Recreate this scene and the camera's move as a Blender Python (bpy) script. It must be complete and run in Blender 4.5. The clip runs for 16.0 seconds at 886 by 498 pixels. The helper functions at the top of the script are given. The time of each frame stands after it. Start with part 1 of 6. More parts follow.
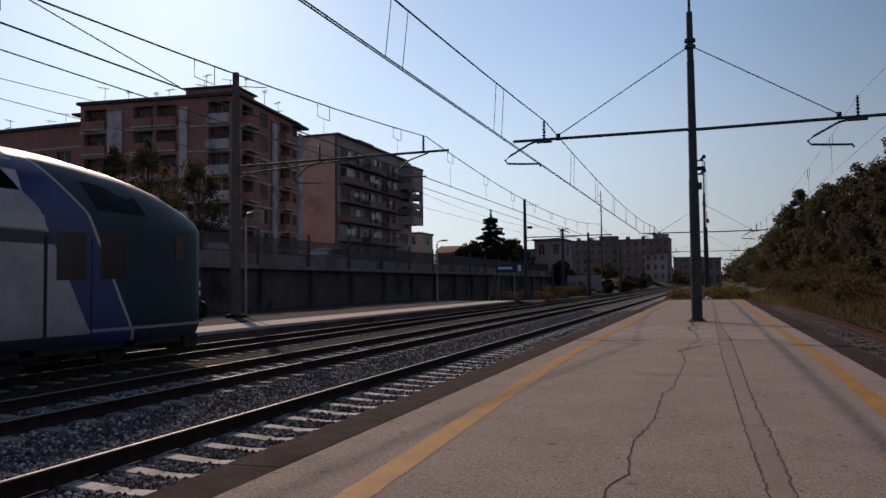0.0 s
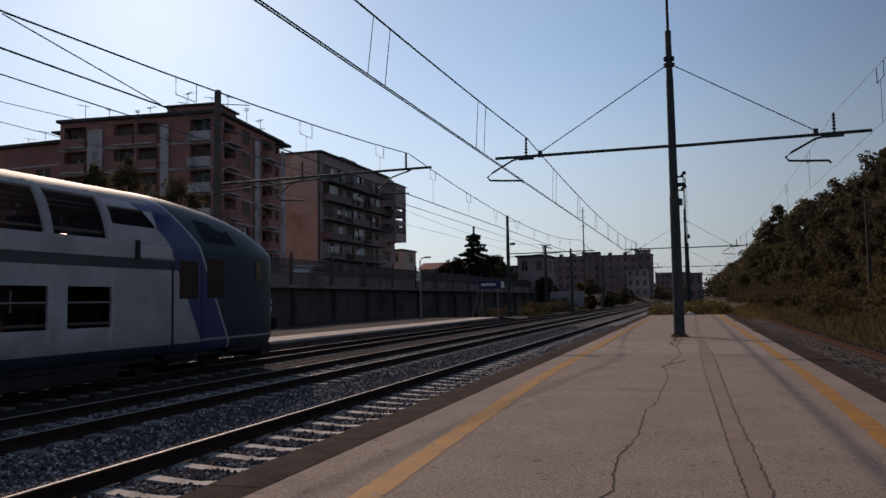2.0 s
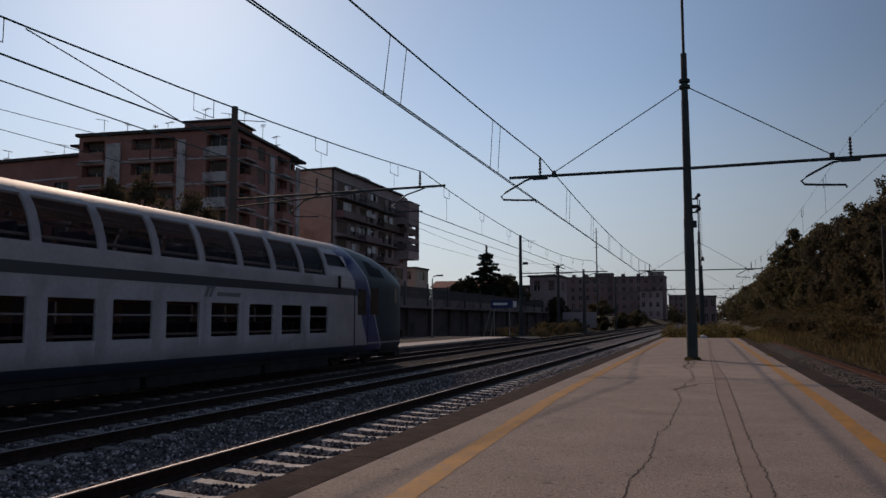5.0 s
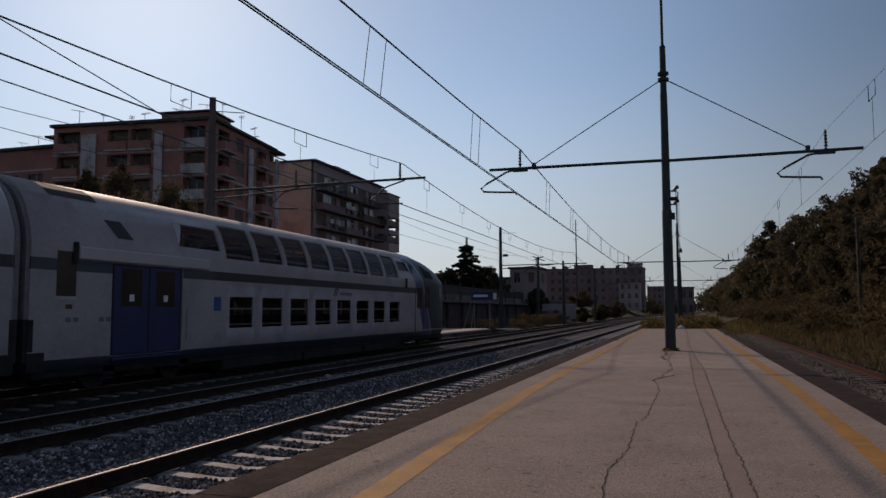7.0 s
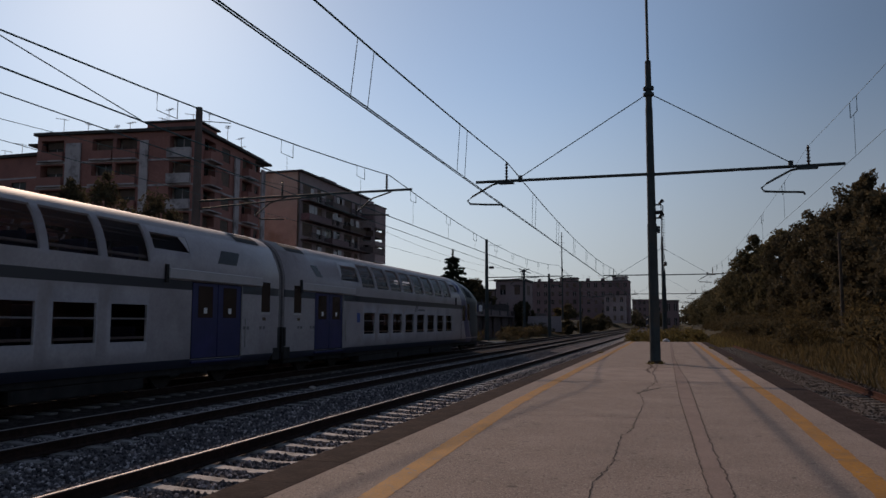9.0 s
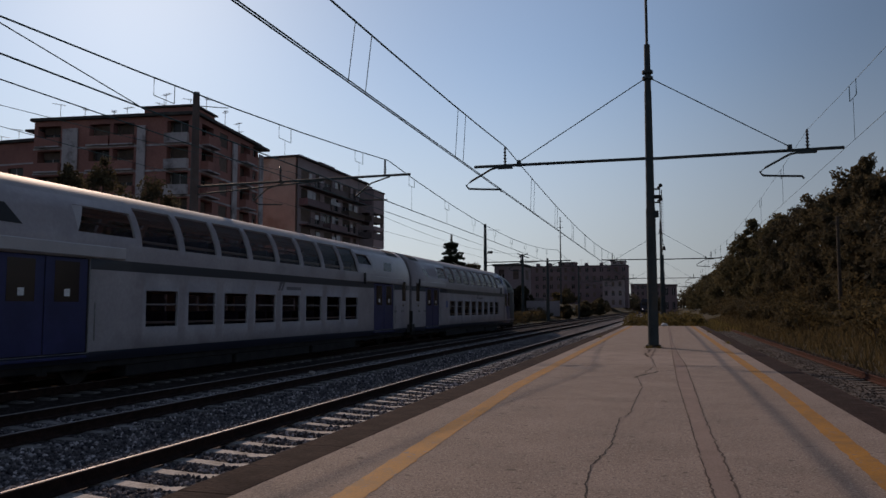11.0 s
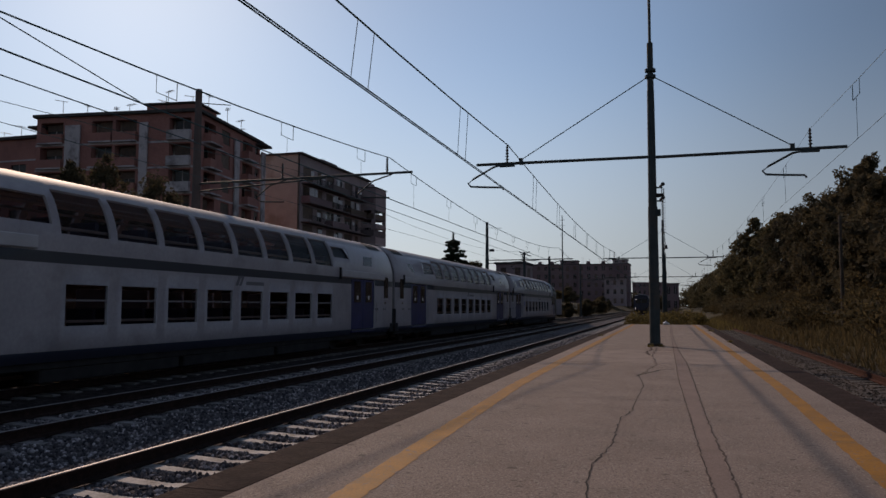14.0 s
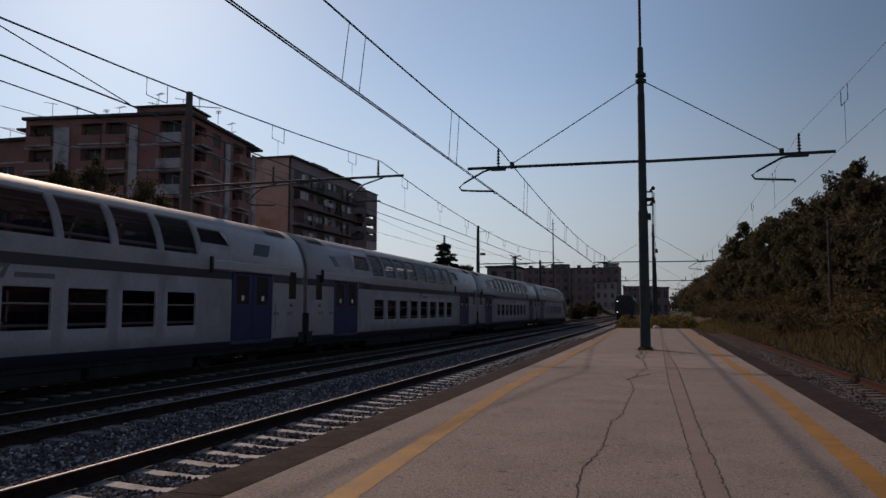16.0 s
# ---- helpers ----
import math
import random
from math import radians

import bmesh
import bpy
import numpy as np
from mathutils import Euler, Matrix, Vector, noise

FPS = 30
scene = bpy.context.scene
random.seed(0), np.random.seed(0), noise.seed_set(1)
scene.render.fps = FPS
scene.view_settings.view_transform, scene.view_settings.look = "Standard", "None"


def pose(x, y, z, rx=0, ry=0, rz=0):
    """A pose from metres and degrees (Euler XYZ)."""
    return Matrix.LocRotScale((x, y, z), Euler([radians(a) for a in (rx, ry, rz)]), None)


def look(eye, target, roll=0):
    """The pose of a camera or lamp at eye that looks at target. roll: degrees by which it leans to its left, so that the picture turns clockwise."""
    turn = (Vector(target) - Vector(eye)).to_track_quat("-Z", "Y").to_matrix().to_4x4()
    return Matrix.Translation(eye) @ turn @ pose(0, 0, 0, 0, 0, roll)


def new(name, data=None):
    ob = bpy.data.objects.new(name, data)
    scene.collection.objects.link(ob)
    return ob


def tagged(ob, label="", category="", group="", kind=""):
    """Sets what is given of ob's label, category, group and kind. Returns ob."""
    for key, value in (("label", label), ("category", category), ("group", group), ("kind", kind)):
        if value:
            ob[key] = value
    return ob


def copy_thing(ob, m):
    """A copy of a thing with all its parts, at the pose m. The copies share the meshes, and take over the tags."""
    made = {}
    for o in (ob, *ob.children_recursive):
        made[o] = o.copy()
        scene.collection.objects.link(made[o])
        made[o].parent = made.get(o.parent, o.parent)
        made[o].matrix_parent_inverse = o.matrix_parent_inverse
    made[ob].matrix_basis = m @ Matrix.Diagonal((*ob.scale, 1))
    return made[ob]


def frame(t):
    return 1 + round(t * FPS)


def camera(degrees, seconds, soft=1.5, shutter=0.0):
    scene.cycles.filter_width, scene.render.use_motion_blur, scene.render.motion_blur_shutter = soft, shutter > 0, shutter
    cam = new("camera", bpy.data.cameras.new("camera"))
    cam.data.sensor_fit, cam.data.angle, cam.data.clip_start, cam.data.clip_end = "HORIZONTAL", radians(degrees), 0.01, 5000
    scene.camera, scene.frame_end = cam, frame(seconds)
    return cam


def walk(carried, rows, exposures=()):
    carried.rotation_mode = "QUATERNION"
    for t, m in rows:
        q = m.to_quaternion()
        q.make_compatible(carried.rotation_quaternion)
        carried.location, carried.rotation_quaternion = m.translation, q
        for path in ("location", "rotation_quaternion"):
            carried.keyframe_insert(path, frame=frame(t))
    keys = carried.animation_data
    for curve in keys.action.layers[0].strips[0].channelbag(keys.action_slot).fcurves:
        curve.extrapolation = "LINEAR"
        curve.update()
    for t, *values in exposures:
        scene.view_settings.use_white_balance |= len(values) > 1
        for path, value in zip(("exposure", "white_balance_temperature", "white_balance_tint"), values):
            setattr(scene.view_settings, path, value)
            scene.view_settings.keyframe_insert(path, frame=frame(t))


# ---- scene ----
cam = camera(60.7, 16.0)

EYE = (0.0, 0.0, 1.36)


def aim(yaw, pitch, roll):
    y, p = radians(yaw), radians(pitch)
    return look(EYE, (EYE[0] - math.sin(y) * math.cos(p), EYE[1] + math.cos(y) * math.cos(p), EYE[2] + math.sin(p)), roll)


AIM = (
    (0, 19.447, 2.674, -0.646),
    (0.5, 18.831, 3.240, -0.402),
    (1, 18.204, 3.244, -0.686),
    (1.5, 18.013, 3.356, -0.780),
    (2, 18.148, 3.928, -1.022),
    (2.5, 17.823, 5.498, -1.164),
    (3, 18.447, 5.535, -0.128),
    (3.5, 18.763, 5.385, -0.119),
    (4, 18.875, 5.297, -0.044),
    (4.2, 19.221, 5.455, 0.032),
    (6.5, 18.081, 4.810, -0.192),
    (7, 17.593, 4.723, -0.220),
    (7.5, 17.277, 4.822, -0.178),
    (8, 16.820, 4.791, -0.273),
    (8.5, 16.968, 4.924, -0.175),
    (9, 16.541, 5.616, 0.071),
    (11.5, 16.372, 4.341, -0.084),
    (12, 16.186, 4.626, 0.040),
    (12.5, 16.391, 4.653, -0.035),
    (13, 16.249, 4.405, -0.053),
    (13.5, 16.496, 4.307, -0.044),
    (14, 16.573, 4.314, 0.130),
    (14.5, 16.521, 4.524, 0.202),
    (15, 16.267, 4.635, 0.067),
    (15.5, 16.086, 4.579, 0.102),
    (16, 15.890, 4.589, 0.172),
)

walk(cam, [(t, aim(a, b, c)) for t, a, b, c in AIM], exposures=[(0.0, 0.52, 6950, 23), (1.5, 0.48, 6950, 23), (2.6, 0.30, 6950, 24), (4.0, 0.19, 6950, 24), (16.0, 0.18, 6950, 24)])

# ---- world and sun ----
SUN_EL, SUN_LEFT = 27.3, 39.7
world = bpy.data.worlds.new("sky")
scene.world = world
world.use_nodes = True
wn = world.node_tree.nodes
sky = wn.new("ShaderNodeTexSky")
sky.sky_type = "NISHITA"
sky.sun_disc = False
sky.sun_elevation, sky.sun_rotation = radians(SUN_EL), radians(-SUN_LEFT)
sky.air_density, sky.dust_density, sky.ozone_density = 0.9, 0.28, 2.6
wn["Background"].inputs["Strength"].default_value = 0.086
haze = wn.new("ShaderNodeMix")  # summer haze, thicker towards the horizon
haze.data_type = "RGBA"
haze.inputs["B"].default_value = (5.6, 5.75, 6.5, 1)
up = wn.new("ShaderNodeTexCoord")
height = wn.new("ShaderNodeSeparateXYZ")
world.node_tree.links.new(up.outputs["Generated"], height.inputs[0])
thick = wn.new("ShaderNodeMapRange")
thick.interpolation_type = "SMOOTHSTEP"
thick.inputs["From Min"].default_value, thick.inputs["From Max"].default_value = 0.0, 0.34
thick.inputs["To Min"].default_value, thick.inputs["To Max"].default_value = 0.85, 0.12
world.node_tree.links.new(height.outputs["Z"], thick.inputs["Value"])
world.node_tree.links.new(thick.outputs[0], haze.inputs["Factor"])
world.node_tree.links.new(sky.outputs[0], haze.inputs["A"])
tone = wn.new("ShaderNodeVectorMath")  # a slightly greenish clear blue
tone.operation = "MULTIPLY"
tone.inputs[1].default_value = (0.86, 1.0, 0.96)
world.node_tree.links.new(haze.outputs["Result"], tone.inputs[0])
toward = wn.new("ShaderNodeVectorMath")  # how near a direction lies to the sun
toward.operation = "DOT_PRODUCT"
toward.inputs[1].default_value = (-math.sin(radians(SUN_LEFT)) * math.cos(radians(SUN_EL)), math.cos(radians(SUN_LEFT)) * math.cos(radians(SUN_EL)), math.sin(radians(SUN_EL)))
world.node_tree.links.new(up.outputs["Generated"], toward.inputs[0])
aureole = wn.new("ShaderNodeMapRange")  # forward scattering in the haze
aureole.interpolation_type = "SMOOTHSTEP"
aureole.inputs["From Min"].default_value, aureole.inputs["From Max"].default_value = 0.60, 0.91
aureole.inputs["To Min"].default_value, aureole.inputs["To Max"].default_value = 0.57, 1.01
world.node_tree.links.new(toward.outputs["Value"], aureole.inputs["Value"])
scatter = wn.new("ShaderNodeVectorMath")
scatter.operation = "SCALE"
world.node_tree.links.new(tone.outputs[0], scatter.inputs[0])
world.node_tree.links.new(aureole.outputs[0], scatter.inputs["Scale"])
world.node_tree.links.new(scatter.outputs[0], wn["Background"].inputs["Color"])
sun = new("sun", bpy.data.lights.new("sun", "SUN"))
sun.data.energy, sun.data.angle, sun.data.color = 1.8, radians(0.6), (1.0, 0.82, 0.62)
sun.matrix_world = look((-60 * math.sin(radians(SUN_LEFT)), 60 * math.cos(radians(SUN_LEFT)), 60 * math.tan(radians(SUN_EL))), (0, 0, 0))

# ---- materials ----


def surface(name, a, b, scale=3.0, rough=0.85, bump=0.15, metal=0.0, fine=40.0, vary=0.25, rand=0.0, spec=0.4, stain=None, stain_scale=0.6, speck=None):
    """A two-scale mottled surface: a and b mixed by large noise, fine grain over it, stains of their own shape."""
    m = bpy.data.materials.new(name)
    m.use_nodes = True
    n, l = m.node_tree.nodes, m.node_tree.links
    p = n["Principled BSDF"]
    co = n.new("ShaderNodeTexCoord")
    big = n.new("ShaderNodeTexNoise")
    big.inputs["Scale"].default_value, big.inputs["Detail"].default_value = scale, 6
    l.new(co.outputs["Object"], big.inputs["Vector"])
    small = n.new("ShaderNodeTexNoise")
    small.inputs["Scale"].default_value, small.inputs["Detail"].default_value = fine, 4
    l.new(co.outputs["Object"], small.inputs["Vector"])
    ramp = n.new("ShaderNodeValToRGB")
    ramp.color_ramp.elements[0].position, ramp.color_ramp.elements[1].position = 0.32, 0.68
    ramp.color_ramp.elements[0].color, ramp.color_ramp.elements[1].color = (*a, 1), (*b, 1)
    l.new(big.outputs["Fac"], ramp.inputs[0])
    grain = n.new("ShaderNodeMapRange")
    grain.inputs["From Min"].default_value, grain.inputs["From Max"].default_value = 0.3, 0.7
    grain.inputs["To Min"].default_value, grain.inputs["To Max"].default_value = 1 - vary, 1 + vary
    l.new(small.outputs["Fac"], grain.inputs["Value"])
    mul = n.new("ShaderNodeVectorMath")
    mul.operation = "SCALE"
    l.new(ramp.outputs[0], mul.inputs[0])
    l.new(grain.outputs[0], mul.inputs["Scale"])
    out = mul.outputs[0]
    if rand:
        info = n.new("ShaderNodeObjectInfo")
        rr = n.new("ShaderNodeMapRange")
        rr.inputs["To Min"].default_value, rr.inputs["To Max"].default_value = 1 - rand, 1 + rand
        l.new(info.outputs["Random"], rr.inputs["Value"])
        m2 = n.new("ShaderNodeVectorMath")
        m2.operation = "SCALE"
        l.new(out, m2.inputs[0])
        l.new(rr.outputs[0], m2.inputs["Scale"])
        out = m2.outputs[0]
    if stain:
        st = n.new("ShaderNodeTexNoise")
        st.inputs["Scale"].default_value, st.inputs["Detail"].default_value = stain_scale, 8
        st.inputs["Roughness"].default_value = 0.65
        l.new(co.outputs["Object"], st.inputs["Vector"])
        sr = n.new("ShaderNodeMapRange")
        sr.inputs["From Min"].default_value, sr.inputs["From Max"].default_value = 0.5, 0.66
        l.new(st.outputs["Fac"], sr.inputs["Value"])
        mx = n.new("ShaderNodeMix")
        mx.data_type = "RGBA"
        l.new(sr.outputs[0], mx.inputs["Factor"])
        l.new(out, mx.inputs["A"])
        mx.inputs["B"].default_value = (*stain, 1)
        out = mx.outputs["Result"]
    for k, (tone, size, edge) in enumerate(speck or ()):
        sp = n.new("ShaderNodeTexNoise")
        sp.inputs["Scale"].default_value, sp.inputs["Detail"].default_value = size, 2
        l.new(co.outputs["Object"], sp.inputs["Vector"])
        se = n.new("ShaderNodeMapRange")
        se.inputs["From Min"].default_value, se.inputs["From Max"].default_value = edge, edge + 0.05
        l.new(sp.outputs["Fac"], se.inputs["Value"])
        mx = n.new("ShaderNodeMix")
        mx.data_type = "RGBA"
        l.new(se.outputs[0], mx.inputs["Factor"])
        l.new(out, mx.inputs["A"])
        mx.inputs["B"].default_value = (*tone, 1)
        out = mx.outputs["Result"]
    l.new(out, p.inputs["Base Color"])
    p.inputs["Roughness"].default_value, p.inputs["Metallic"].default_value = rough, metal
    p.inputs["Specular IOR Level"].default_value = spec
    if bump:
        b_ = n.new("ShaderNodeBump")
        b_.inputs["Strength"].default_value, b_.inputs["Distance"].default_value = bump, 0.02
        l.new(small.outputs["Fac"], b_.inputs["Height"])
        l.new(b_.outputs[0], p.inputs["Normal"])
    return m


def island(name, a, b, rough=0.8, translucent=0.0, skew=0.0):
    """For joined leaves and stones: colour varies by piece."""
    m = bpy.data.materials.new(name)
    m.use_nodes = True
    n, l = m.node_tree.nodes, m.node_tree.links
    p = n["Principled BSDF"]
    g = n.new("ShaderNodeNewGeometry")
    ramp = n.new("ShaderNodeValToRGB")
    ramp.color_ramp.elements[0].color, ramp.color_ramp.elements[1].color = (*a, 1), (*b, 1)
    if skew:
        mid = ramp.color_ramp.elements.new(0.72)
        mid.color = (*[u + (v - u) * skew for u, v in zip(a, b)], 1)
    l.new(g.outputs["Random Per Island"], ramp.inputs[0])
    l.new(ramp.outputs[0], p.inputs["Base Color"])
    p.inputs["Roughness"].default_value = rough
    p.inputs["Specular IOR Level"].default_value = 0.12
    if translucent:
        t = n.new("ShaderNodeBsdfTranslucent")
        l.new(ramp.outputs[0], t.inputs["Color"])
        mix = n.new("ShaderNodeMixShader")
        mix.inputs[0].default_value = translucent
        l.new(p.outputs[0], mix.inputs[1])
        l.new(t.outputs[0], mix.inputs[2])
        l.new(mix.outputs[0], n["Material Output"].inputs["Surface"])
    return m


def glazing(name, tint, gloss=0.06):
    m = bpy.data.materials.new(name)
    m.use_nodes = True
    n, l = m.node_tree.nodes, m.node_tree.links
    n.remove(n["Principled BSDF"])
    t, g, mix, f = n.new("ShaderNodeBsdfTransparent"), n.new("ShaderNodeBsdfGlossy"), n.new("ShaderNodeMixShader"), n.new("ShaderNodeFresnel")
    t.inputs["Color"].default_value = (*tint, 1)
    g.inputs["Roughness"].default_value = gloss
    f.inputs["IOR"].default_value = 1.16
    l.new(f.outputs[0], mix.inputs[0])
    l.new(t.outputs[0], mix.inputs[1])
    l.new(g.outputs[0], mix.inputs[2])
    l.new(mix.outputs[0], n["Material Output"].inputs["Surface"])
    return m


def livery(name, nose):
    """White coach paint with a dark green-blue waist band; nose: a slanted blue band and a teal front. y runs forward, z up from the rail, in the coach's space; HEAD is the nose tip's y."""
    m = surface(name, (0.322, 0.290, 0.312), (0.386, 0.352, 0.374), 0.8, 0.36, 0.02, fine=12, vary=0.08, spec=0.5, stain=(0.280, 0.252, 0.264), stain_scale=0.9)
    n, l = m.node_tree.nodes, m.node_tree.links
    p = n["Principled BSDF"]
    out = p.inputs["Base Color"].links[0].from_socket
    co = n.new("ShaderNodeTexCoord")
    xyz = n.new("ShaderNodeSeparateXYZ")
    l.new(co.outputs["Object"], xyz.inputs[0])

    def math_(op, a, b):
        k = n.new("ShaderNodeMath")
        k.operation = op
        for i, v in enumerate((a, b)):
            if isinstance(v, (int, float)):
                k.inputs[i].default_value = v
            else:
                l.new(v, k.inputs[i])
        return k.outputs[0]

    def over(fac, colour, below):
        mx = n.new("ShaderNodeMix")
        mx.data_type = "RGBA"
        l.new(fac, mx.inputs["Factor"])
        l.new(below, mx.inputs["A"])
        mx.inputs["B"].default_value = (*colour, 1)
        return mx.outputs["Result"]

    z, y = xyz.outputs["Z"], xyz.outputs["Y"]
    band = math_("MULTIPLY", math_("GREATER_THAN", z, 2.45), math_("LESS_THAN", z, 2.68))
    out = over(band, (0.022, 0.026, 0.038), out)
    out = over(math_("LESS_THAN", z, 0.72), (0.031, 0.036, 0.058), out)
    if nose:
        s = math_("SUBTRACT", HEAD, y)  # metres behind the tip
        lean = math_("SUBTRACT", math_("SUBTRACT", s, math_("MULTIPLY", z, 0.52)), math_("MULTIPLY", math_("MAXIMUM", math_("SUBTRACT", z, 3.1), 0.0), 0.55))  # raked further over the roof
        out = over(math_("LESS_THAN", lean, 3.78), (0.028, 0.037, 0.135), out)
        out = over(math_("LESS_THAN", lean, 2.66), (0.36, 0.36, 0.40), out)
        teal = math_("LESS_THAN", lean, 2.58)
        out = over(teal, (0.010, 0.028, 0.042), out)
        l.new(math_("SUBTRACT", 0.5, math_("MULTIPLY", teal, 0.20)), p.inputs["Specular IOR Level"])  # the cab's own duller paint
        l.new(math_("ADD", 0.36, math_("MULTIPLY", teal, 0.12)), p.inputs["Roughness"])
        out = over(math_("MULTIPLY", math_("MULTIPLY", math_("LESS_THAN", z, 0.80), math_("GREATER_THAN", z, 0.74)), math_("LESS_THAN", s, 4.4)), (0.30, 0.30, 0.33), out)
    l.new(out, p.inputs["Base Color"])
    return m


HEAD = 13.35
CONCRETE = surface("platform_concrete", (0.214, 0.161, 0.133), (0.272, 0.209, 0.175), 1.1, 0.92, 0.5, fine=70, vary=0.38, stain=(0.204, 0.157, 0.132), stain_scale=0.8, speck=(((0.36, 0.31, 0.265), 46, 0.60), ((0.105, 0.080, 0.068), 33, 0.61), ((0.31, 0.26, 0.225), 15, 0.645), ((0.120, 0.092, 0.078), 6.5, 0.665)))
COPING = surface("coping_stone", (0.030, 0.019, 0.017), (0.052, 0.034, 0.030), 2.5, 0.95, 0.7, fine=24, vary=0.45, rand=0.05, spec=0.06, stain=(0.024, 0.016, 0.015), stain_scale=1.4)
YELLOW = surface("worn_yellow_paint", (0.29, 0.124, 0.003), (0.40, 0.172, 0.004), 2.2, 0.75, 0.2, fine=45, vary=0.2, stain=(0.23, 0.108, 0.014), stain_scale=2.6, speck=(((0.17, 0.13, 0.105), 9, 0.65), ((0.15, 0.115, 0.09), 30, 0.65)))
CRACK = surface("crack_dirt", (0.016, 0.012, 0.012), (0.040, 0.030, 0.028), 6, 0.95, 0.2)
JOINT = surface("brownish_joint_filler", (0.045, 0.030, 0.027), (0.095, 0.066, 0.056), 5, 0.95, 0.2)
PALE_BAY = surface("renewed_paler_concrete", (0.246, 0.190, 0.160), (0.308, 0.240, 0.204), 1.3, 0.92, 0.4, fine=60, vary=0.28, stain=(0.222, 0.170, 0.144), stain_scale=0.9)
PATCH = surface("patched_concrete", (0.190, 0.135, 0.114), (0.238, 0.174, 0.147), 1.6, 0.9, 0.3, fine=50, vary=0.2)
STONE_BROWN = island("dirty_brown_stone", (0.055, 0.042, 0.034), (0.165, 0.125, 0.102), 0.95, skew=0.25)
BED = surface("ballast_bed", (0.075, 0.066, 0.070), (0.175, 0.158, 0.163), 9, 0.97, 0.9, fine=30, vary=0.6, spec=0.06)
BED_DARK = surface("dark_ballast", (0.026, 0.021, 0.021), (0.064, 0.053, 0.051), 7, 0.97, 0.9, fine=26, vary=0.6, spec=0.05)
STONE = island("ballast_stone", (0.045, 0.040, 0.045), (0.60, 0.54, 0.54), 0.85, skew=0.2)
TIE = surface("concrete_sleeper", (0.36, 0.33, 0.315), (0.50, 0.465, 0.44), 3, 0.85, 0.2, rand=0.12, stain=(0.16, 0.14, 0.125), stain_scale=3)
TIE_MID = surface("grimy_concrete_sleeper", (0.15, 0.135, 0.13), (0.24, 0.22, 0.21), 3, 0.9, 0.2, rand=0.25, stain=(0.08, 0.07, 0.065), stain_scale=3)
BED_BROWN = surface("weedy_brown_bed", (0.050, 0.036, 0.028), (0.085, 0.061, 0.046), 5, 0.95, 0.8, fine=22, vary=0.5)
TIE_OLD = surface("old_sleeper", (0.06, 0.05, 0.045), (0.12, 0.10, 0.085), 4, 0.9, 0.3, rand=0.2)
RAIL_TOP = surface("worn_rail_top", (0.24, 0.22, 0.22), (0.34, 0.31, 0.31), 6, 0.66, 0.03, 0.7, vary=0.15)
RUST = surface("rusty_rail_side", (0.022, 0.013, 0.012), (0.042, 0.024, 0.020), 8, 0.9, 0.2, spec=0.1)
RUST_RED = surface("rust_red_rail", (0.045, 0.020, 0.015), (0.075, 0.030, 0.021), 8, 0.95, 0.2, spec=0.08)
EARTH = surface("dry_earth", (0.042, 0.035, 0.024), (0.078, 0.063, 0.040), 0.35, 0.95, 0.6, fine=9, vary=0.35, spec=0.08, stain=(0.050, 0.058, 0.024), stain_scale=0.25)
ROADTAR = surface("asphalt", (0.030, 0.028, 0.030), (0.048, 0.045, 0.046), 1.2, 0.97, 0.3, spec=0.08)
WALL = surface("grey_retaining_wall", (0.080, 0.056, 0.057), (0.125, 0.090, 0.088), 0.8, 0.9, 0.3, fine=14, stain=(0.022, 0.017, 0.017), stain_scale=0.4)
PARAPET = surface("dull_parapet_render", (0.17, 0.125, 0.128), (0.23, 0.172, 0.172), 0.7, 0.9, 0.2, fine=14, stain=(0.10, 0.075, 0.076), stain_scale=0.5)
LEDGE = surface("concrete_ledge", (0.32, 0.28, 0.255), (0.42, 0.37, 0.34), 1.2, 0.9, 0.2)
FENCE = surface("grey_fence_steel", (0.06, 0.055, 0.06), (0.10, 0.092, 0.098), 4, 0.7, 0.1, 0.3)
POLE = surface("dark_green_pole_paint", (0.034, 0.045, 0.048), (0.052, 0.066, 0.070), 2, 0.72, 0.08, spec=0.22, stain=(0.07, 0.065, 0.058), stain_scale=1.5)
GALV = surface("galvanised_steel", (0.22, 0.22, 0.22), (0.32, 0.31, 0.30), 5, 0.5, 0.05, 0.6)
CONCPOLE = surface("weathered_concrete_pole", (0.085, 0.066, 0.062), (0.13, 0.10, 0.093), 1.5, 0.9, 0.15)
WIRE = surface("oxidised_copper_wire", (0.022, 0.060, 0.062), (0.040, 0.095, 0.095), 5, 0.6, 0, 0.2)
INSUL = surface("brown_glass_insulator", (0.03, 0.022, 0.02), (0.05, 0.035, 0.03), 6, 0.25, 0)
BRICK = surface("red_brick_infill", (0.30, 0.132, 0.112), (0.385, 0.172, 0.143), 0.5, 0.9, 0.3, fine=9, vary=0.2, stain=(0.245, 0.112, 0.098), stain_scale=0.25)
PLASTER = surface("grey_white_plaster", (0.42, 0.37, 0.38), (0.52, 0.46, 0.47), 0.7, 0.9, 0.1, fine=12, vary=0.12, stain=(0.18, 0.155, 0.155), stain_scale=0.5)
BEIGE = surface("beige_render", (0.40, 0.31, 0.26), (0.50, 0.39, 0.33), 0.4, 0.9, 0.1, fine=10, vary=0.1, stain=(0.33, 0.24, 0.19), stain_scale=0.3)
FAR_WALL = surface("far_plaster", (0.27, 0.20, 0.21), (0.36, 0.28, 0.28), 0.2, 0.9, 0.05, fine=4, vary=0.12)
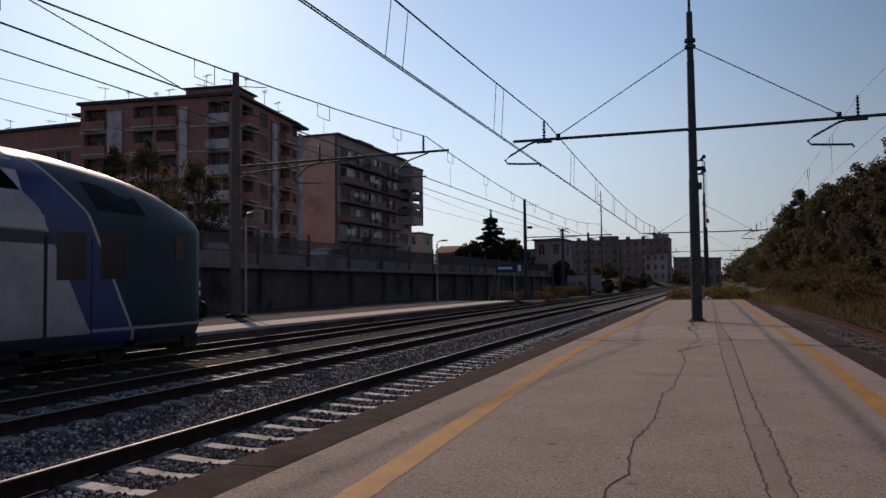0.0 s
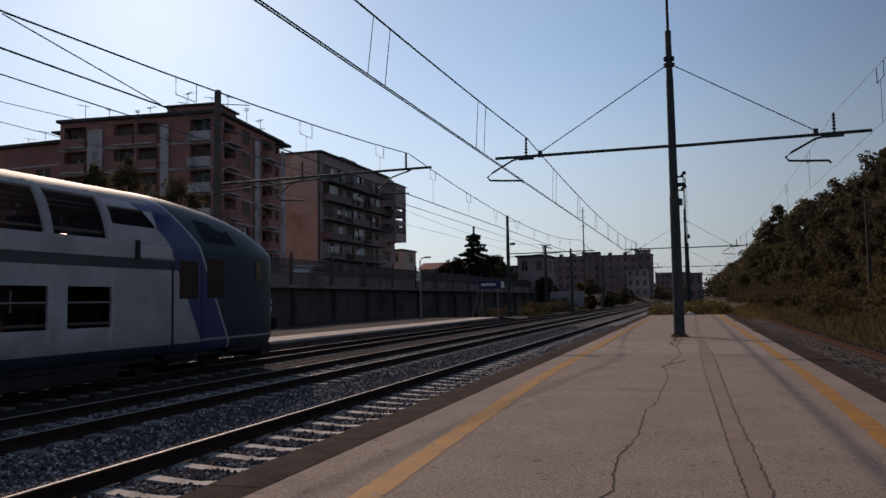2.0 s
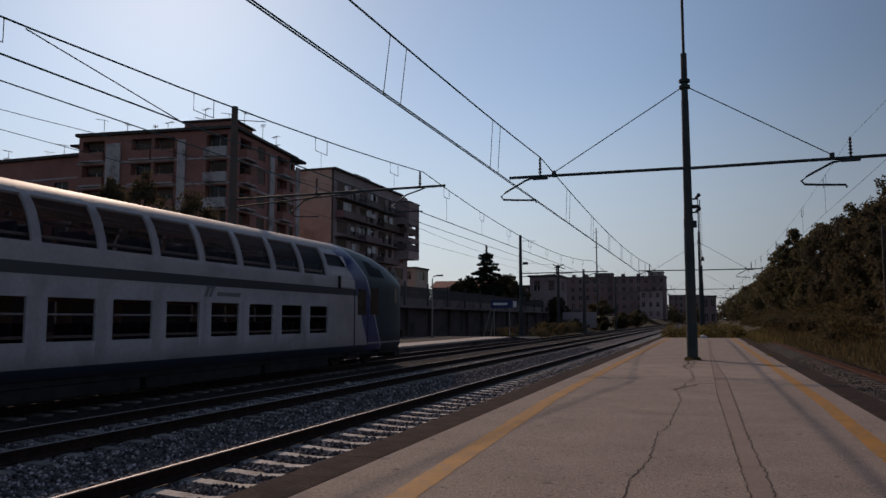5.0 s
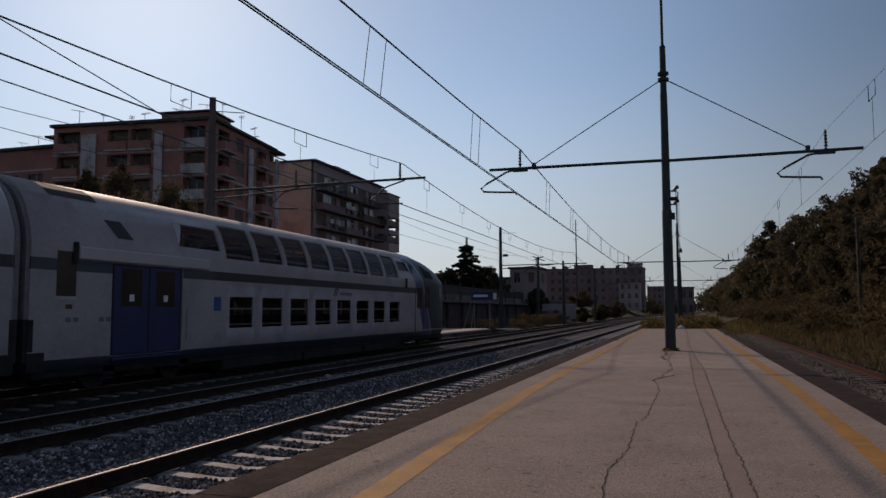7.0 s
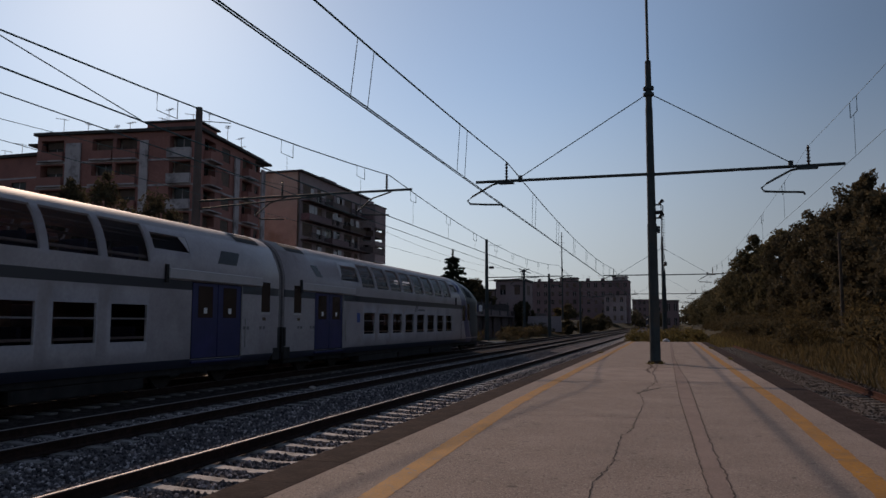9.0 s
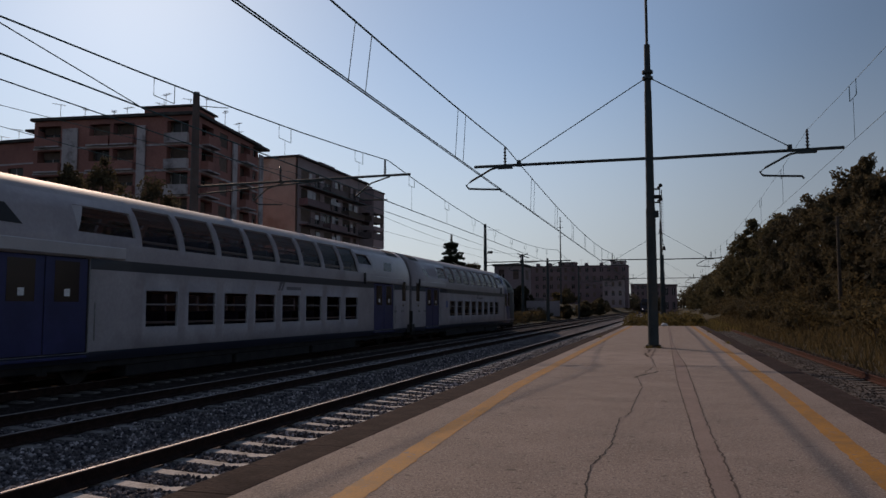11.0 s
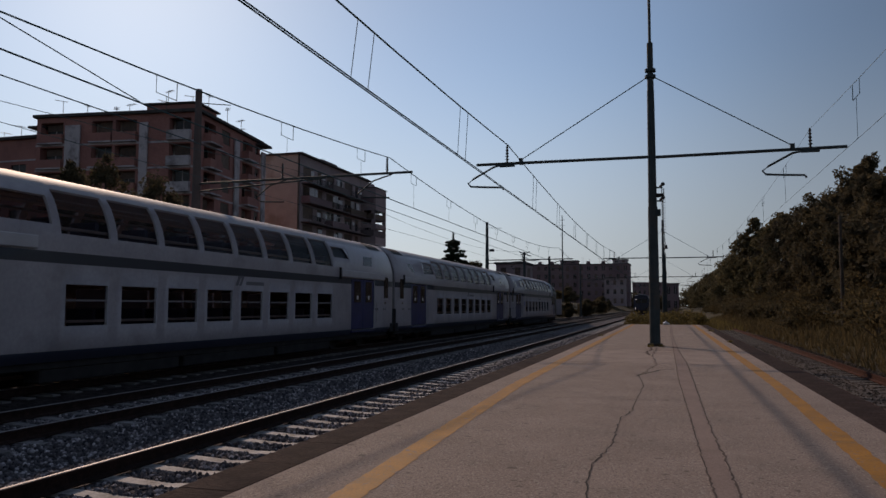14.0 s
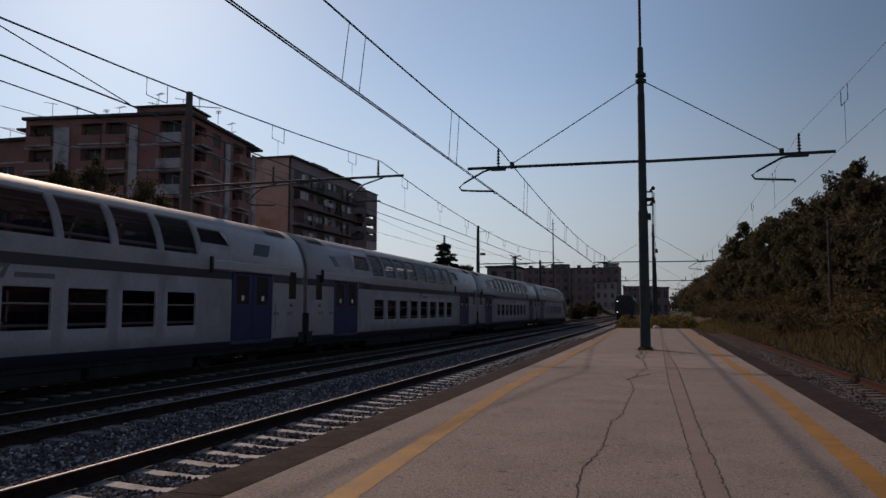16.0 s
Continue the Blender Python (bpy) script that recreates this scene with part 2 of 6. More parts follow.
FAR_DIM = surface("far_dim_plaster", (0.16, 0.104, 0.112), (0.225, 0.150, 0.158), 0.15, 0.9, 0.05, fine=3, vary=0.15)
FAR_PALE = surface("far_pale_plaster", (0.30, 0.245, 0.255), (0.39, 0.325, 0.33), 0.2, 0.9, 0.05, fine=4, vary=0.12)
BALCONY = surface("dull_balcony_concrete", (0.13, 0.10, 0.10), (0.19, 0.15, 0.15), 0.5, 0.9, 0.1, fine=6, vary=0.15, stain=(0.08, 0.06, 0.06), stain_scale=0.5)
ROOFING = surface("dark_roof_felt", (0.05, 0.045, 0.045), (0.085, 0.075, 0.07), 1, 0.9, 0.1)
SHUTTER = surface("brown_shutter", (0.09, 0.06, 0.045), (0.14, 0.09, 0.07), 2, 0.7, 0.1, rand=0.3)
PANE = surface("dark_window_glass", (0.014, 0.012, 0.012), (0.026, 0.022, 0.022), 0.5, 0.22, 0, spec=0.3, vary=0.05)
CAB_PANE = surface("dim_cab_glass", (0.030, 0.020, 0.018), (0.05, 0.032, 0.026), 0.8, 0.25, 0, spec=0.3, vary=0.08)
CAB_HOOD = surface("matt_dark_cab_panel", (0.010, 0.014, 0.020), (0.016, 0.021, 0.028), 1.5, 0.75, 0.03, spec=0.12)
# brown stands in for the lit cab behind the pane; notices share it
AMBER_PANE = surface("lit_cab_and_notice_brown", (0.07, 0.042, 0.022), (0.10, 0.06, 0.03), 0.8, 0.3, 0, spec=0.3, vary=0.08)
AWNING = surface("faded_white_awning", (0.48, 0.47, 0.48), (0.6, 0.58, 0.58), 2, 0.85, 0.05, rand=0.15)
LEAF = island("broad_leaf", (0.054, 0.046, 0.030), (0.122, 0.098, 0.056), 0.85, 0.42)
LEAF_DARK = island("dark_leaf", (0.046, 0.040, 0.028), (0.104, 0.086, 0.052), 0.85, 0.34)
# far leaves: aerial haze is mixed into this paler colour
LEAF_HAZED = island("hazed_leaf", (0.070, 0.062, 0.036), (0.142, 0.118, 0.064), 0.85, 0.45)
LEAF_STRAW = island("straw_weed", (0.075, 0.062, 0.026), (0.200, 0.155, 0.062), 0.9, 0.45)
LEAF_DRY = island("dry_shrub_leaf", (0.062, 0.048, 0.026), (0.158, 0.118, 0.056), 0.9, 0.38)
NEEDLE = island("fir_needle", (0.010, 0.018, 0.012), (0.030, 0.042, 0.022), 0.8, 0.1)
BARK = surface("bark", (0.05, 0.038, 0.03), (0.10, 0.078, 0.06), 5, 0.95, 0.6)
BLACK = surface("sooty_black_underframe", (0.012, 0.011, 0.012), (0.03, 0.027, 0.027), 3, 0.85, 0.2)
RUBBER = surface("gangway_rubber", (0.02, 0.019, 0.02), (0.035, 0.033, 0.034), 6, 0.8, 0.2)
FAIRING = surface("grey_gangway_rubber", (0.17, 0.155, 0.165), (0.23, 0.21, 0.22), 4, 0.75, 0.1)
WHEEL = surface("wheel_steel", (0.028, 0.023, 0.022), (0.055, 0.046, 0.043), 5, 0.75, 0.1, 0.3)
BLUE = surface("blue_door_paint", (0.016, 0.022, 0.085), (0.022, 0.030, 0.11), 1.5, 0.42, 0.03, fine=14, vary=0.08, stain=(0.03, 0.035, 0.13), stain_scale=1.2)
COACH = livery("coach_paint", False)
COACH_NOSE = livery("cab_coach_paint", True)
COACH_ROOF = surface("coach_roof_paint", (0.32, 0.30, 0.315), (0.385, 0.365, 0.375), 0.9, 0.62, 0.03, fine=10, vary=0.07, spec=0.25, stain=(0.31, 0.29, 0.30), stain_scale=0.6)
COACH_PALE = surface("coach_trim_pale", (0.40, 0.38, 0.395), (0.47, 0.445, 0.46), 2, 0.4, 0.02, vary=0.08)
LINING = surface("coach_lining", (0.46, 0.38, 0.33), (0.55, 0.46, 0.40), 2, 0.8, 0.05)
SEAT = surface("seat_cloth", (0.05, 0.05, 0.085), (0.07, 0.07, 0.115), 5, 0.9, 0.1)
COACH_GLASS = glazing("tinted_coach_glass", (0.53, 0.49, 0.51))
LEDGE_PALE = surface("pale_interior_laminate", (0.42, 0.37, 0.34), (0.50, 0.45, 0.41), 3, 0.6, 0.02, vary=0.08)
MARK_GREY = surface("grey_livery_mark", (0.13, 0.125, 0.14), (0.165, 0.155, 0.17), 3, 0.5, 0.0, vary=0.05)
STICKER = surface("white_sticker", (0.70, 0.70, 0.70), (0.78, 0.78, 0.78), 8, 0.6, 0)
SIGN_BLUE = surface("blue_sign_enamel", (0.010, 0.016, 0.085), (0.014, 0.022, 0.11), 3, 0.4, 0)
PICTO_BLUE = surface("blue_pictogram", (0.03, 0.07, 0.26), (0.04, 0.09, 0.32), 3, 0.4, 0)
SIGN_WHITE = surface("white_sign_enamel", (0.62, 0.62, 0.64), (0.72, 0.72, 0.74), 3, 0.4, 0)
CARPAINT = surface("silver_car_paint", (0.45, 0.45, 0.47), (0.50, 0.50, 0.52), 2, 0.25, 0, 0.5, vary=0.03)
LOCO = surface("dark_loco_paint", (0.015, 0.02, 0.04), (0.025, 0.03, 0.055), 1, 0.45, 0.03)


def glow(name, colour, power):
    m = bpy.data.materials.new(name)
    m.use_nodes = True
    p = m.node_tree.nodes["Principled BSDF"]
    p.inputs["Base Color"].default_value = (*colour, 1)
    p.inputs["Emission Color"].default_value = (*colour, 1)
    p.inputs["Emission Strength"].default_value = power
    return m


HEADLAMP = glow("lit_headlamp", (1.0, 0.92, 0.85), 0.9)

# ---- building blocks ----


def mesh_of(bm, name, mats):
    me = bpy.data.meshes.new(name)
    bm.to_mesh(me)
    bm.free()
    for m in mats if isinstance(mats, (list, tuple)) else [mats]:
        me.materials.append(m)
    return me


def part(name, bm, material, parent, label=""):
    ob = new(name, mesh_of(bm, name, material))
    ob.parent = parent
    return tagged(ob, label)


def again(name, ob, parent, m=None):
    """Another object on the same mesh."""
    o = new(name, ob.data)
    o.parent = parent
    if m is not None:
        o.matrix_basis = m
    return o


def thing(name, label, category, group="", at=(0, 0, 0), kind=""):
    return tagged(_moved(new(name), at), label, category, group, kind)


def _moved(ob, at):
    ob.location = at
    return ob


def solid(name, bm, material, label, category="", group="", kind=""):
    return tagged(new(name, mesh_of(bm, name, material)), label, category, group, kind)


def box(x0, x1, y0, y1, z0, z1, bevel=0.0, bm=None):
    bm = bm or bmesh.new()
    vs = [bm.verts.new(p) for p in ((x0, y0, z0), (x1, y0, z0), (x1, y1, z0), (x0, y1, z0), (x0, y0, z1), (x1, y0, z1), (x1, y1, z1), (x0, y1, z1))]
    fs = [bm.faces.new([vs[i] for i in q]) for q in ((3, 2, 1, 0), (4, 5, 6, 7), (0, 1, 5, 4), (1, 2, 6, 5), (2, 3, 7, 6), (3, 0, 4, 7))]
    if bevel:
        es = list({e for f in fs for e in f.edges})
        bmesh.ops.bevel(bm, geom=es, offset=bevel, segments=1, affect="EDGES")
    return bm


def tube(points, radius, sides=6, bm=None, cap=True):
    """A round rod through points; radius: a number or one for each point."""
    bm = bm or bmesh.new()
    pts = [Vector(p) for p in points]
    rs = [radius] * len(pts) if isinstance(radius, (int, float)) else radius
    rings = []
    for i, p in enumerate(pts):
        d = (pts[min(i + 1, len(pts) - 1)] - pts[max(i - 1, 0)]).normalized()
        a = d.cross(Vector((0, 0, 1)) if abs(d.z) < 0.9 else Vector((1, 0, 0))).normalized()
        b = d.cross(a)
        rings.append([bm.verts.new(p + rs[i] * (math.cos(k * math.tau / sides) * a + math.sin(k * math.tau / sides) * b)) for k in range(sides)])
    for r, s in zip(rings, rings[1:]):
        for k in range(sides):
            bm.faces.new((r[k], r[(k + 1) % sides], s[(k + 1) % sides], s[k]))
    if cap:
        bm.faces.new(rings[0])
        bm.faces.new(rings[-1][::-1])
    return bm


def sweep(profile, path, bm=None):
    """A closed (x, z) profile drawn along (x, y, z) points that run mainly along y."""
    bm = bm or bmesh.new()
    rings = [[bm.verts.new((x + px, y, z + pz)) for px, pz in profile] for x, y, z in path]
    k = len(profile)
    for r, s in zip(rings, rings[1:]):
        for i in range(k):
            bm.faces.new((r[i], r[(i + 1) % k], s[(i + 1) % k], s[i]))
    bm.faces.new(rings[0][::-1])
    bm.faces.new(rings[-1])
    bmesh.ops.recalc_face_normals(bm, faces=bm.faces)
    return bm


def raw(name, verts, faces, material):
    me = bpy.data.meshes.new(name)
    me.from_pydata(verts.tolist() if hasattr(verts, "tolist") else verts, [], faces.tolist() if hasattr(faces, "tolist") else faces)
    me.materials.append(material)
    return me


RNG = np.random.default_rng(7)

# ---- ground, platforms, tracks ----
RAIL_Z = -0.26
TRACKS = {"track_1": -4.93, "track_2": -8.97, "track_3": -13.0}
SIDE_TRACK = 3.98


def smooth(a, b, v):
    t = min(1.0, max(0.0, (v - a) / (b - a)))
    return t * t * (3 - 2 * t)


def ground_z(x, y):
    bank = 1.0 * smooth(5.3, 9.5, x) + 1.3 * smooth(9.5, 22, x) + 3.0 * smooth(22, 60, x)
    left = 3.1 * smooth(-25.0, -25.9, x) if y < 124 else 3.1 * smooth(-17.5, -27, x)
    lump = 0.12 * noise.noise(Vector((x * 0.35, y * 0.35, 0))) * smooth(5.5, 8, abs(x) if x > 0 else 0)
    return -0.66 + bank + left + lump


def make_ground():
    xs = [-1500, -500, -200, -120, -80, -60, -45, -35, -28, -26, -25.8, -25.5, -25.2, -25, -22, -20, -18, -16, -12, -8, -4, 0, 3, 4.6, 5.3, 6, 6.8, 7.6, 8.5, 9.5, 11, 13, 16, 20, 26, 34, 45, 60, 100, 200, 500, 1500]
    ys = [-400, -100, -40, -10, 0] + [3.0 * k for k in range(1, 41)] + [130, 145, 160, 180, 200, 240, 300, 400, 600, 1000, 2000, 4000]
    verts = [(x, y, ground_z(x, y)) for y in ys for x in xs]
    w = len(xs)
    faces = [(j * w + i, j * w + i + 1, (j + 1) * w + i + 1, (j + 1) * w + i) for j in range(len(ys) - 1) for i in range(w - 1)]
    return tagged(new("ground", raw("ground", verts, faces, EARTH)), "dry earth and weedy ground beside the railway", "ground", kind="structure")


make_ground()

RAIL_SHAPE = [(-0.07, -0.16), (0.07, -0.16), (0.07, -0.145), (0.012, -0.12), (0.012, -0.04), (0.036, -0.03), (0.036, -0.004), (-0.036, -0.004), (-0.036, -0.03), (-0.012, -0.04), (-0.012, -0.12), (-0.07, -0.145)]


def line_path(x, y0, y1, z):
    ys = [y0, 60] + [60 + 12 * k for k in range(1, 40) if 60 + 12 * k < y1] + [y1]
    return [(x, y, z) for y in ys]


def make_track(name, x, y0, y1, near, side, rails=(RUST, RAIL_TOP), tie=TIE):
    t = thing(name, "railway track, steel rails on concrete sleepers in grey ballast" if tie is not TIE_OLD else "disused railway track with rusty rails among weeds", "railway track", kind="structure")
    for s in (-0.7525, 0.7525):
        r = part("rail", sweep(RAIL_SHAPE, line_path(x + s, y0, y1, RAIL_Z)), rails[0], t, "rusty steel rail")
        part("running_surface", sweep([(-0.022, -0.003), (0.022, -0.003), (0.018, 0.002), (-0.018, 0.002)], line_path(x + s, y0, y1, RAIL_Z)), rails[1], r, "worn rail top")
    first = None
    top = RAIL_Z - 0.165
    for k in range(near):
        y = 3.1 + 0.6 * k + side
        if first is None:
            bm = bmesh.new()
            ring = []
            for yy, dz in ((-0.13, -0.2), (-0.095, 0.0), (0.095, 0.0), (0.13, -0.2)):
                ring.append([bm.verts.new((xx, yy, top + dz - (0.03 if abs(xx) < 0.3 else 0))) for xx in (-1.2, -0.55, 0.0, 0.55, 1.2)])
            for a, b in zip(ring, ring[1:]):
                for i in range(4):
                    bm.faces.new((a[i], a[i + 1], b[i + 1], b[i]))
            bm.faces.new([r[0] for r in ring])
            bm.faces.new([r[-1] for r in ring][::-1])
            bmesh.ops.recalc_face_normals(bm, faces=bm.faces)
            first = part("sleeper", bm, tie, t)
            first.location = (x, y, 0)
        else:
            again("sleeper", first, t, pose(x, y, 0, 0, 0, RNG.uniform(-0.5, 0.5)))
    bm = bmesh.new()
    y = 3.1 + 0.6 * near + side
    while y < 240:
        box(x - 1.2, x + 1.2, y - 0.13, y + 0.13, top - 0.2, top, bm=bm)
        y += 0.6
    tagged(part("far_sleepers", bm, tie, t), kind="stuff")
    return t


make_track("track_1", TRACKS["track_1"], -40, 420, 120, 0.0)
make_track("track_2", TRACKS["track_2"], -40, 420, 90, 0.2, tie=TIE_MID)
make_track("track_3", TRACKS["track_3"], -40, 420, 80, 0.4, tie=TIE_MID)
make_track("track_4", SIDE_TRACK, -40, 250, 60, 0.1, (RUST_RED, RUST_RED), TIE_OLD)


def bed_strip(xs, ys, mat, label):
    cols = []
    for y in ys:
        for x in xs:
            d = min(abs(x - c) for c in TRACKS.values())
            z = RAIL_Z - 0.20 - 0.10 * smooth(1.3, 2.0, d) * (0 if x > -4.2 else 1) + 0.02 * noise.noise(Vector((x * 3, y * 3, 1)))
            cols.append((x, y, z))
    w = len(xs)
    faces = [(j * w + i, j * w + i + 1, (j + 1) * w + i + 1, (j + 1) * w + i) for j in range(len(ys) - 1) for i in range(w - 1)]
    return tagged(new("ballast_bed", raw("ballast_bed", cols, faces, mat)), label, "ballast", kind="stuff")


def make_ballast():
    """The bed between the platforms, lumpy, and loose stones on its near stretch."""
    ys = np.concatenate([np.arange(-20, 4, 2.0), np.arange(4, 40, 0.3), np.arange(40, 120, 2.0), np.arange(120, 421, 12.0)])
    for xs, mat, label in ((np.arange(-10.95, -3.45, 0.25), BED, "grey crushed stone ballast bed"), (np.arange(-14.7, -10.85, 0.25), BED_DARK, "dark ballast bed of the far track")):
        bed_strip(xs, ys, mat, label)
    ico = bmesh.new()
    bmesh.ops.create_icosphere(ico, subdivisions=1, radius=1)
    iv = np.array([v.co for v in ico.verts])
    it = np.array([[v.index for v in f.verts] for f in ico.faces])
    ico.free()
    n = 80000
    y = 4.2 + 46 * RNG.random(n) ** 1.8
    x = RNG.uniform(-11.2, -3.6, n)
    on_tie = np.zeros(n, bool)
    for name, c in list(TRACKS.items())[:2]:
        side = {"track_1": 0.0, "track_2": 0.2}[name]
        near_tie = np.abs(((y - 3.1 - side + 0.3) % 0.6) - 0.3) < 0.105
        on_tie |= (np.abs(x - c) < 1.22) & (near_tie | (np.abs(np.abs(x - c) - 0.7525) < 0.10))
    x, y = x[~on_tie], y[~on_tie]
    n = len(x)
    d = np.min([np.abs(x - c) for c in TRACKS.values()], 0)
    s = np.clip((d - 1.3) / 0.7, 0, 1)
    z = RAIL_Z - 0.195 - 0.10 * s * s * (3 - 2 * s) * (x < -4.2)
    size = RNG.uniform(0.015, 0.033, n)
    v = iv[None] * (size[:, None, None] * RNG.uniform(0.6, 1.25, (n, 1, 3))) * RNG.uniform(0.8, 1.15, (n, len(iv), 1))
    v = v + np.stack([x, y, z + size * 0.35], -1)[:, None]
    f = it[None] + (np.arange(n) * len(iv))[:, None, None]
    tagged(new("ballast_stones", raw("ballast_stones", v.reshape(-1, 3), f.reshape(-1, 3), STONE)), "loose grey ballast stones between the rails", "ballast", kind="stuff")
    # the neglected side track
    xs2 = np.arange(2.4, 5.9, 0.3)
    ys2 = np.concatenate([np.arange(-20, 60, 1.0), np.arange(60, 260, 8.0)])
    vs = [(x, y, RAIL_Z - 0.185 + 0.02 * noise.noise(Vector((x * 2, y * 2, 5))) - 0.15 * smooth(5.2, 5.8, x)) for y in ys2 for x in xs2]
    w = len(xs2)
    fs = [(j * w + i, j * w + i + 1, (j + 1) * w + i + 1, (j + 1) * w + i) for j in range(len(ys2) - 1) for i in range(w - 1)]
    tagged(new("side_track_bed", raw("side_track_bed", vs, fs, BED_BROWN)), "dirty ballast of the disused side track", "ballast", kind="stuff")
    n = 13000
    y = 8 + 45 * RNG.random(n) ** 1.5
    x = RNG.uniform(2.95, 5.6, n)
    size = RNG.uniform(0.015, 0.036, n)
    v = iv[None] * (size[:, None, None] * RNG.uniform(0.6, 1.25, (n, 1, 3)))
    v = v + np.stack([x, y, RAIL_Z - 0.19 + 0 * x], -1)[:, None]
    f = it[None] + (np.arange(n) * len(iv))[:, None, None]
    tagged(new("side_track_stones", raw("side_track_stones", v.reshape(-1, 3), f.reshape(-1, 3), STONE_BROWN)), "loose stones on the disused side track", "ballast", kind="stuff")


make_ballast()

P1_LEFT, P1_RIGHT, P1_END = -3.55, 2.72, 60.0


def ribbon(points, width, z, jag=0.0, seed=1, step=0.12, wear=0.0):
    """A thin flat strip along (x, y) points, jagged."""
    rng = np.random.default_rng(seed)
    dense = []
    for (ax, ay), (bx, by) in zip(points, points[1:]):
        n = max(1, int(math.hypot(bx - ax, by - ay) / step))
        dense += [(ax + (bx - ax) * k / n, ay + (by - ay) * k / n) for k in range(n)]
    dense.append(points[-1])
    bm = bmesh.new()
    prev = None
    for i, (x, y) in enumerate(dense):
        a, b = dense[max(0, i - 1)], dense[min(len(dense) - 1, i + 1)]
        d = Vector((b[0] - a[0], b[1] - a[1])).normalized()
        nx, ny = -d.y, d.x
        j = rng.normal(0, jag)
        w = width * rng.uniform(0.55, 1.35) / 2 if jag else width * (1 + rng.normal(0, wear)) / 2
        cur = [bm.verts.new((x + nx * (j + q * w), y + ny * (j + q * w), z)) for q in (-1, 1)]
        if prev:
            bm.faces.new((prev[0], cur[0], cur[1], prev[1]))
        prev = cur
    bmesh.ops.recalc_face_normals(bm, faces=bm.faces)
    if bm.faces and bm.faces[:][0].normal.z < 0:
        bmesh.ops.reverse_faces(bm, faces=bm.faces)
    return bm


def make_platform_1():
    t = thing("platform_1", "worn grey concrete island platform with yellow safety lines", "platform", kind="structure")
    inner0, inner1 = P1_LEFT + 0.48, P1_RIGHT - 0.50
    bays = [-30, -20, -10, 0, 11.5, 19.0, 21.4, 24.6, 36, 48, P1_END]
    for i, (a, b) in enumerate(zip(bays, bays[1:])):
        part("concrete_bay", box(inner0, inner1, a + 0.006, b - 0.006, -0.8, RNG.uniform(-0.003, 0.003), 0.004), PALE_BAY if i in (5, 6) else CONCRETE, t)
    for x0, x1, seed in ((P1_LEFT, inner0 - 0.008, 0), (inner1 + 0.008, P1_RIGHT, 1)):
        first = None
        for k in range(90):
            y = -29.5 + k
            dz = RNG.uniform(-0.0015, 0.0015)
            if first is None:
                first = part("coping_stone", box(x0, x1, -0.4992, 0.4992, -0.75, 0.0, 0.004), COPING, t, "dark weathered platform coping stone")
                first.location = (0, y, dz)
            else:
                again("coping_stone", first, t, pose(RNG.uniform(-0.008, 0.008), y, dz))
    part("safety_line", ribbon([(-2.12, -25), (-2.16, 3.5), (-2.36, 8.0), (-2.55, 13.0), (-2.61, 24.0), (-2.60, 59.5)], 0.23, 0.0056, 0.0, 21, 0.10, 0.05), YELLOW, t, "worn yellow painted safety line")
    part("safety_line", ribbon([(1.57, -25), (1.60, 5.0), (1.68, 8.5), (1.78, 14.0), (1.76, 59.5)], 0.22, 0.0056, 0.0, 22, 0.10, 0.05), YELLOW, t, "worn yellow painted safety line")
    crack = [(-0.72, 3.2), (-0.68, 4.93), (-0.67, 5.36), (-0.59, 5.55), (-0.64, 6.29), (-0.66, 6.87), (-0.55, 7.75), (-0.58, 8.71), (-0.59, 9.6), (-0.47, 10.4), (-0.48, 11.55), (-0.43, 13.61), (-0.59, 15.57)]
    part("crack", ribbon(crack, 0.013, 0.0065, 0.011, 3, 0.11), CRACK, t, "jagged dark crack")
    part("crack", ribbon([(-0.59, 15.6), (-0.30, 18.5), (-0.45, 21.5), (-0.40, 26.6)], 0.02, 0.0065, 0.025, 4), CRACK, t, "jagged dark crack")
    part("crack", ribbon([(-0.66, 15.3), (-0.42, 16.3), (-0.18, 17.03), (0.10, 17.4)], 0.04, 0.0065, 0.02, 9), CRACK, t, "jagged dark crack")
    left = [(0.345, 3.0), (0.315, 5.36), (0.27, 6.78), (0.23, 9.72), (0.15, 15), (0.13, 21.2), (0.08, 40), (0.05, 59)]
    right = [(0.50, 3.0), (0.47, 5.3), (0.46, 6.8), (0.42, 9.8), (0.40, 19.1), (0.28, 24), (0.18, 31.4), (0.15, 59)]
    part("trench_joint", ribbon(left, 0.015, 0.0065, 0.007, 5, 0.08), JOINT, t, "dark filled joint of a cable trench")
    part("trench_joint", ribbon(right, 0.017, 0.0065, 0.008, 6, 0.08), JOINT, t, "dark filled joint of a cable trench")
    bm = bmesh.new()
    pts = [((a[0] + 0.012, a[1]), (b[0] - 0.012, b[1])) for a, b in zip(left, right)]
    prev = None
    for a, b in pts:
        cur = [bm.verts.new((a[0], a[1], 0.0050)), bm.verts.new((b[0], b[1], 0.0050))]
        if prev:
            bm.faces.new((prev[0], prev[1], cur[1], cur[0]))
        prev = cur
    part("trench_cover", bm, PATCH, t, "patched strip of darker concrete")
    part("crack", ribbon([(-0.62, 26.4), (-0.55, 24.9), (-0.68, 23.2), (-0.52, 22.0)], 0.06, 0.0066, 0.03, 15), JOINT, t, "dirty crack running from the mast's foot")
    for y, seed in ((19.0, 11), (24.6, 12), (36.0, 13)):
        part("cross_joint", ribbon([(inner0, y), (inner1, y + RNG.uniform(-0.1, 0.1))], 0.03, 0.0062, 0.01, seed), CRACK, t)
    return t


make_platform_1()

P2_EDGE, P2_BACK, P2_END = -14.52, -25.0, 59.0


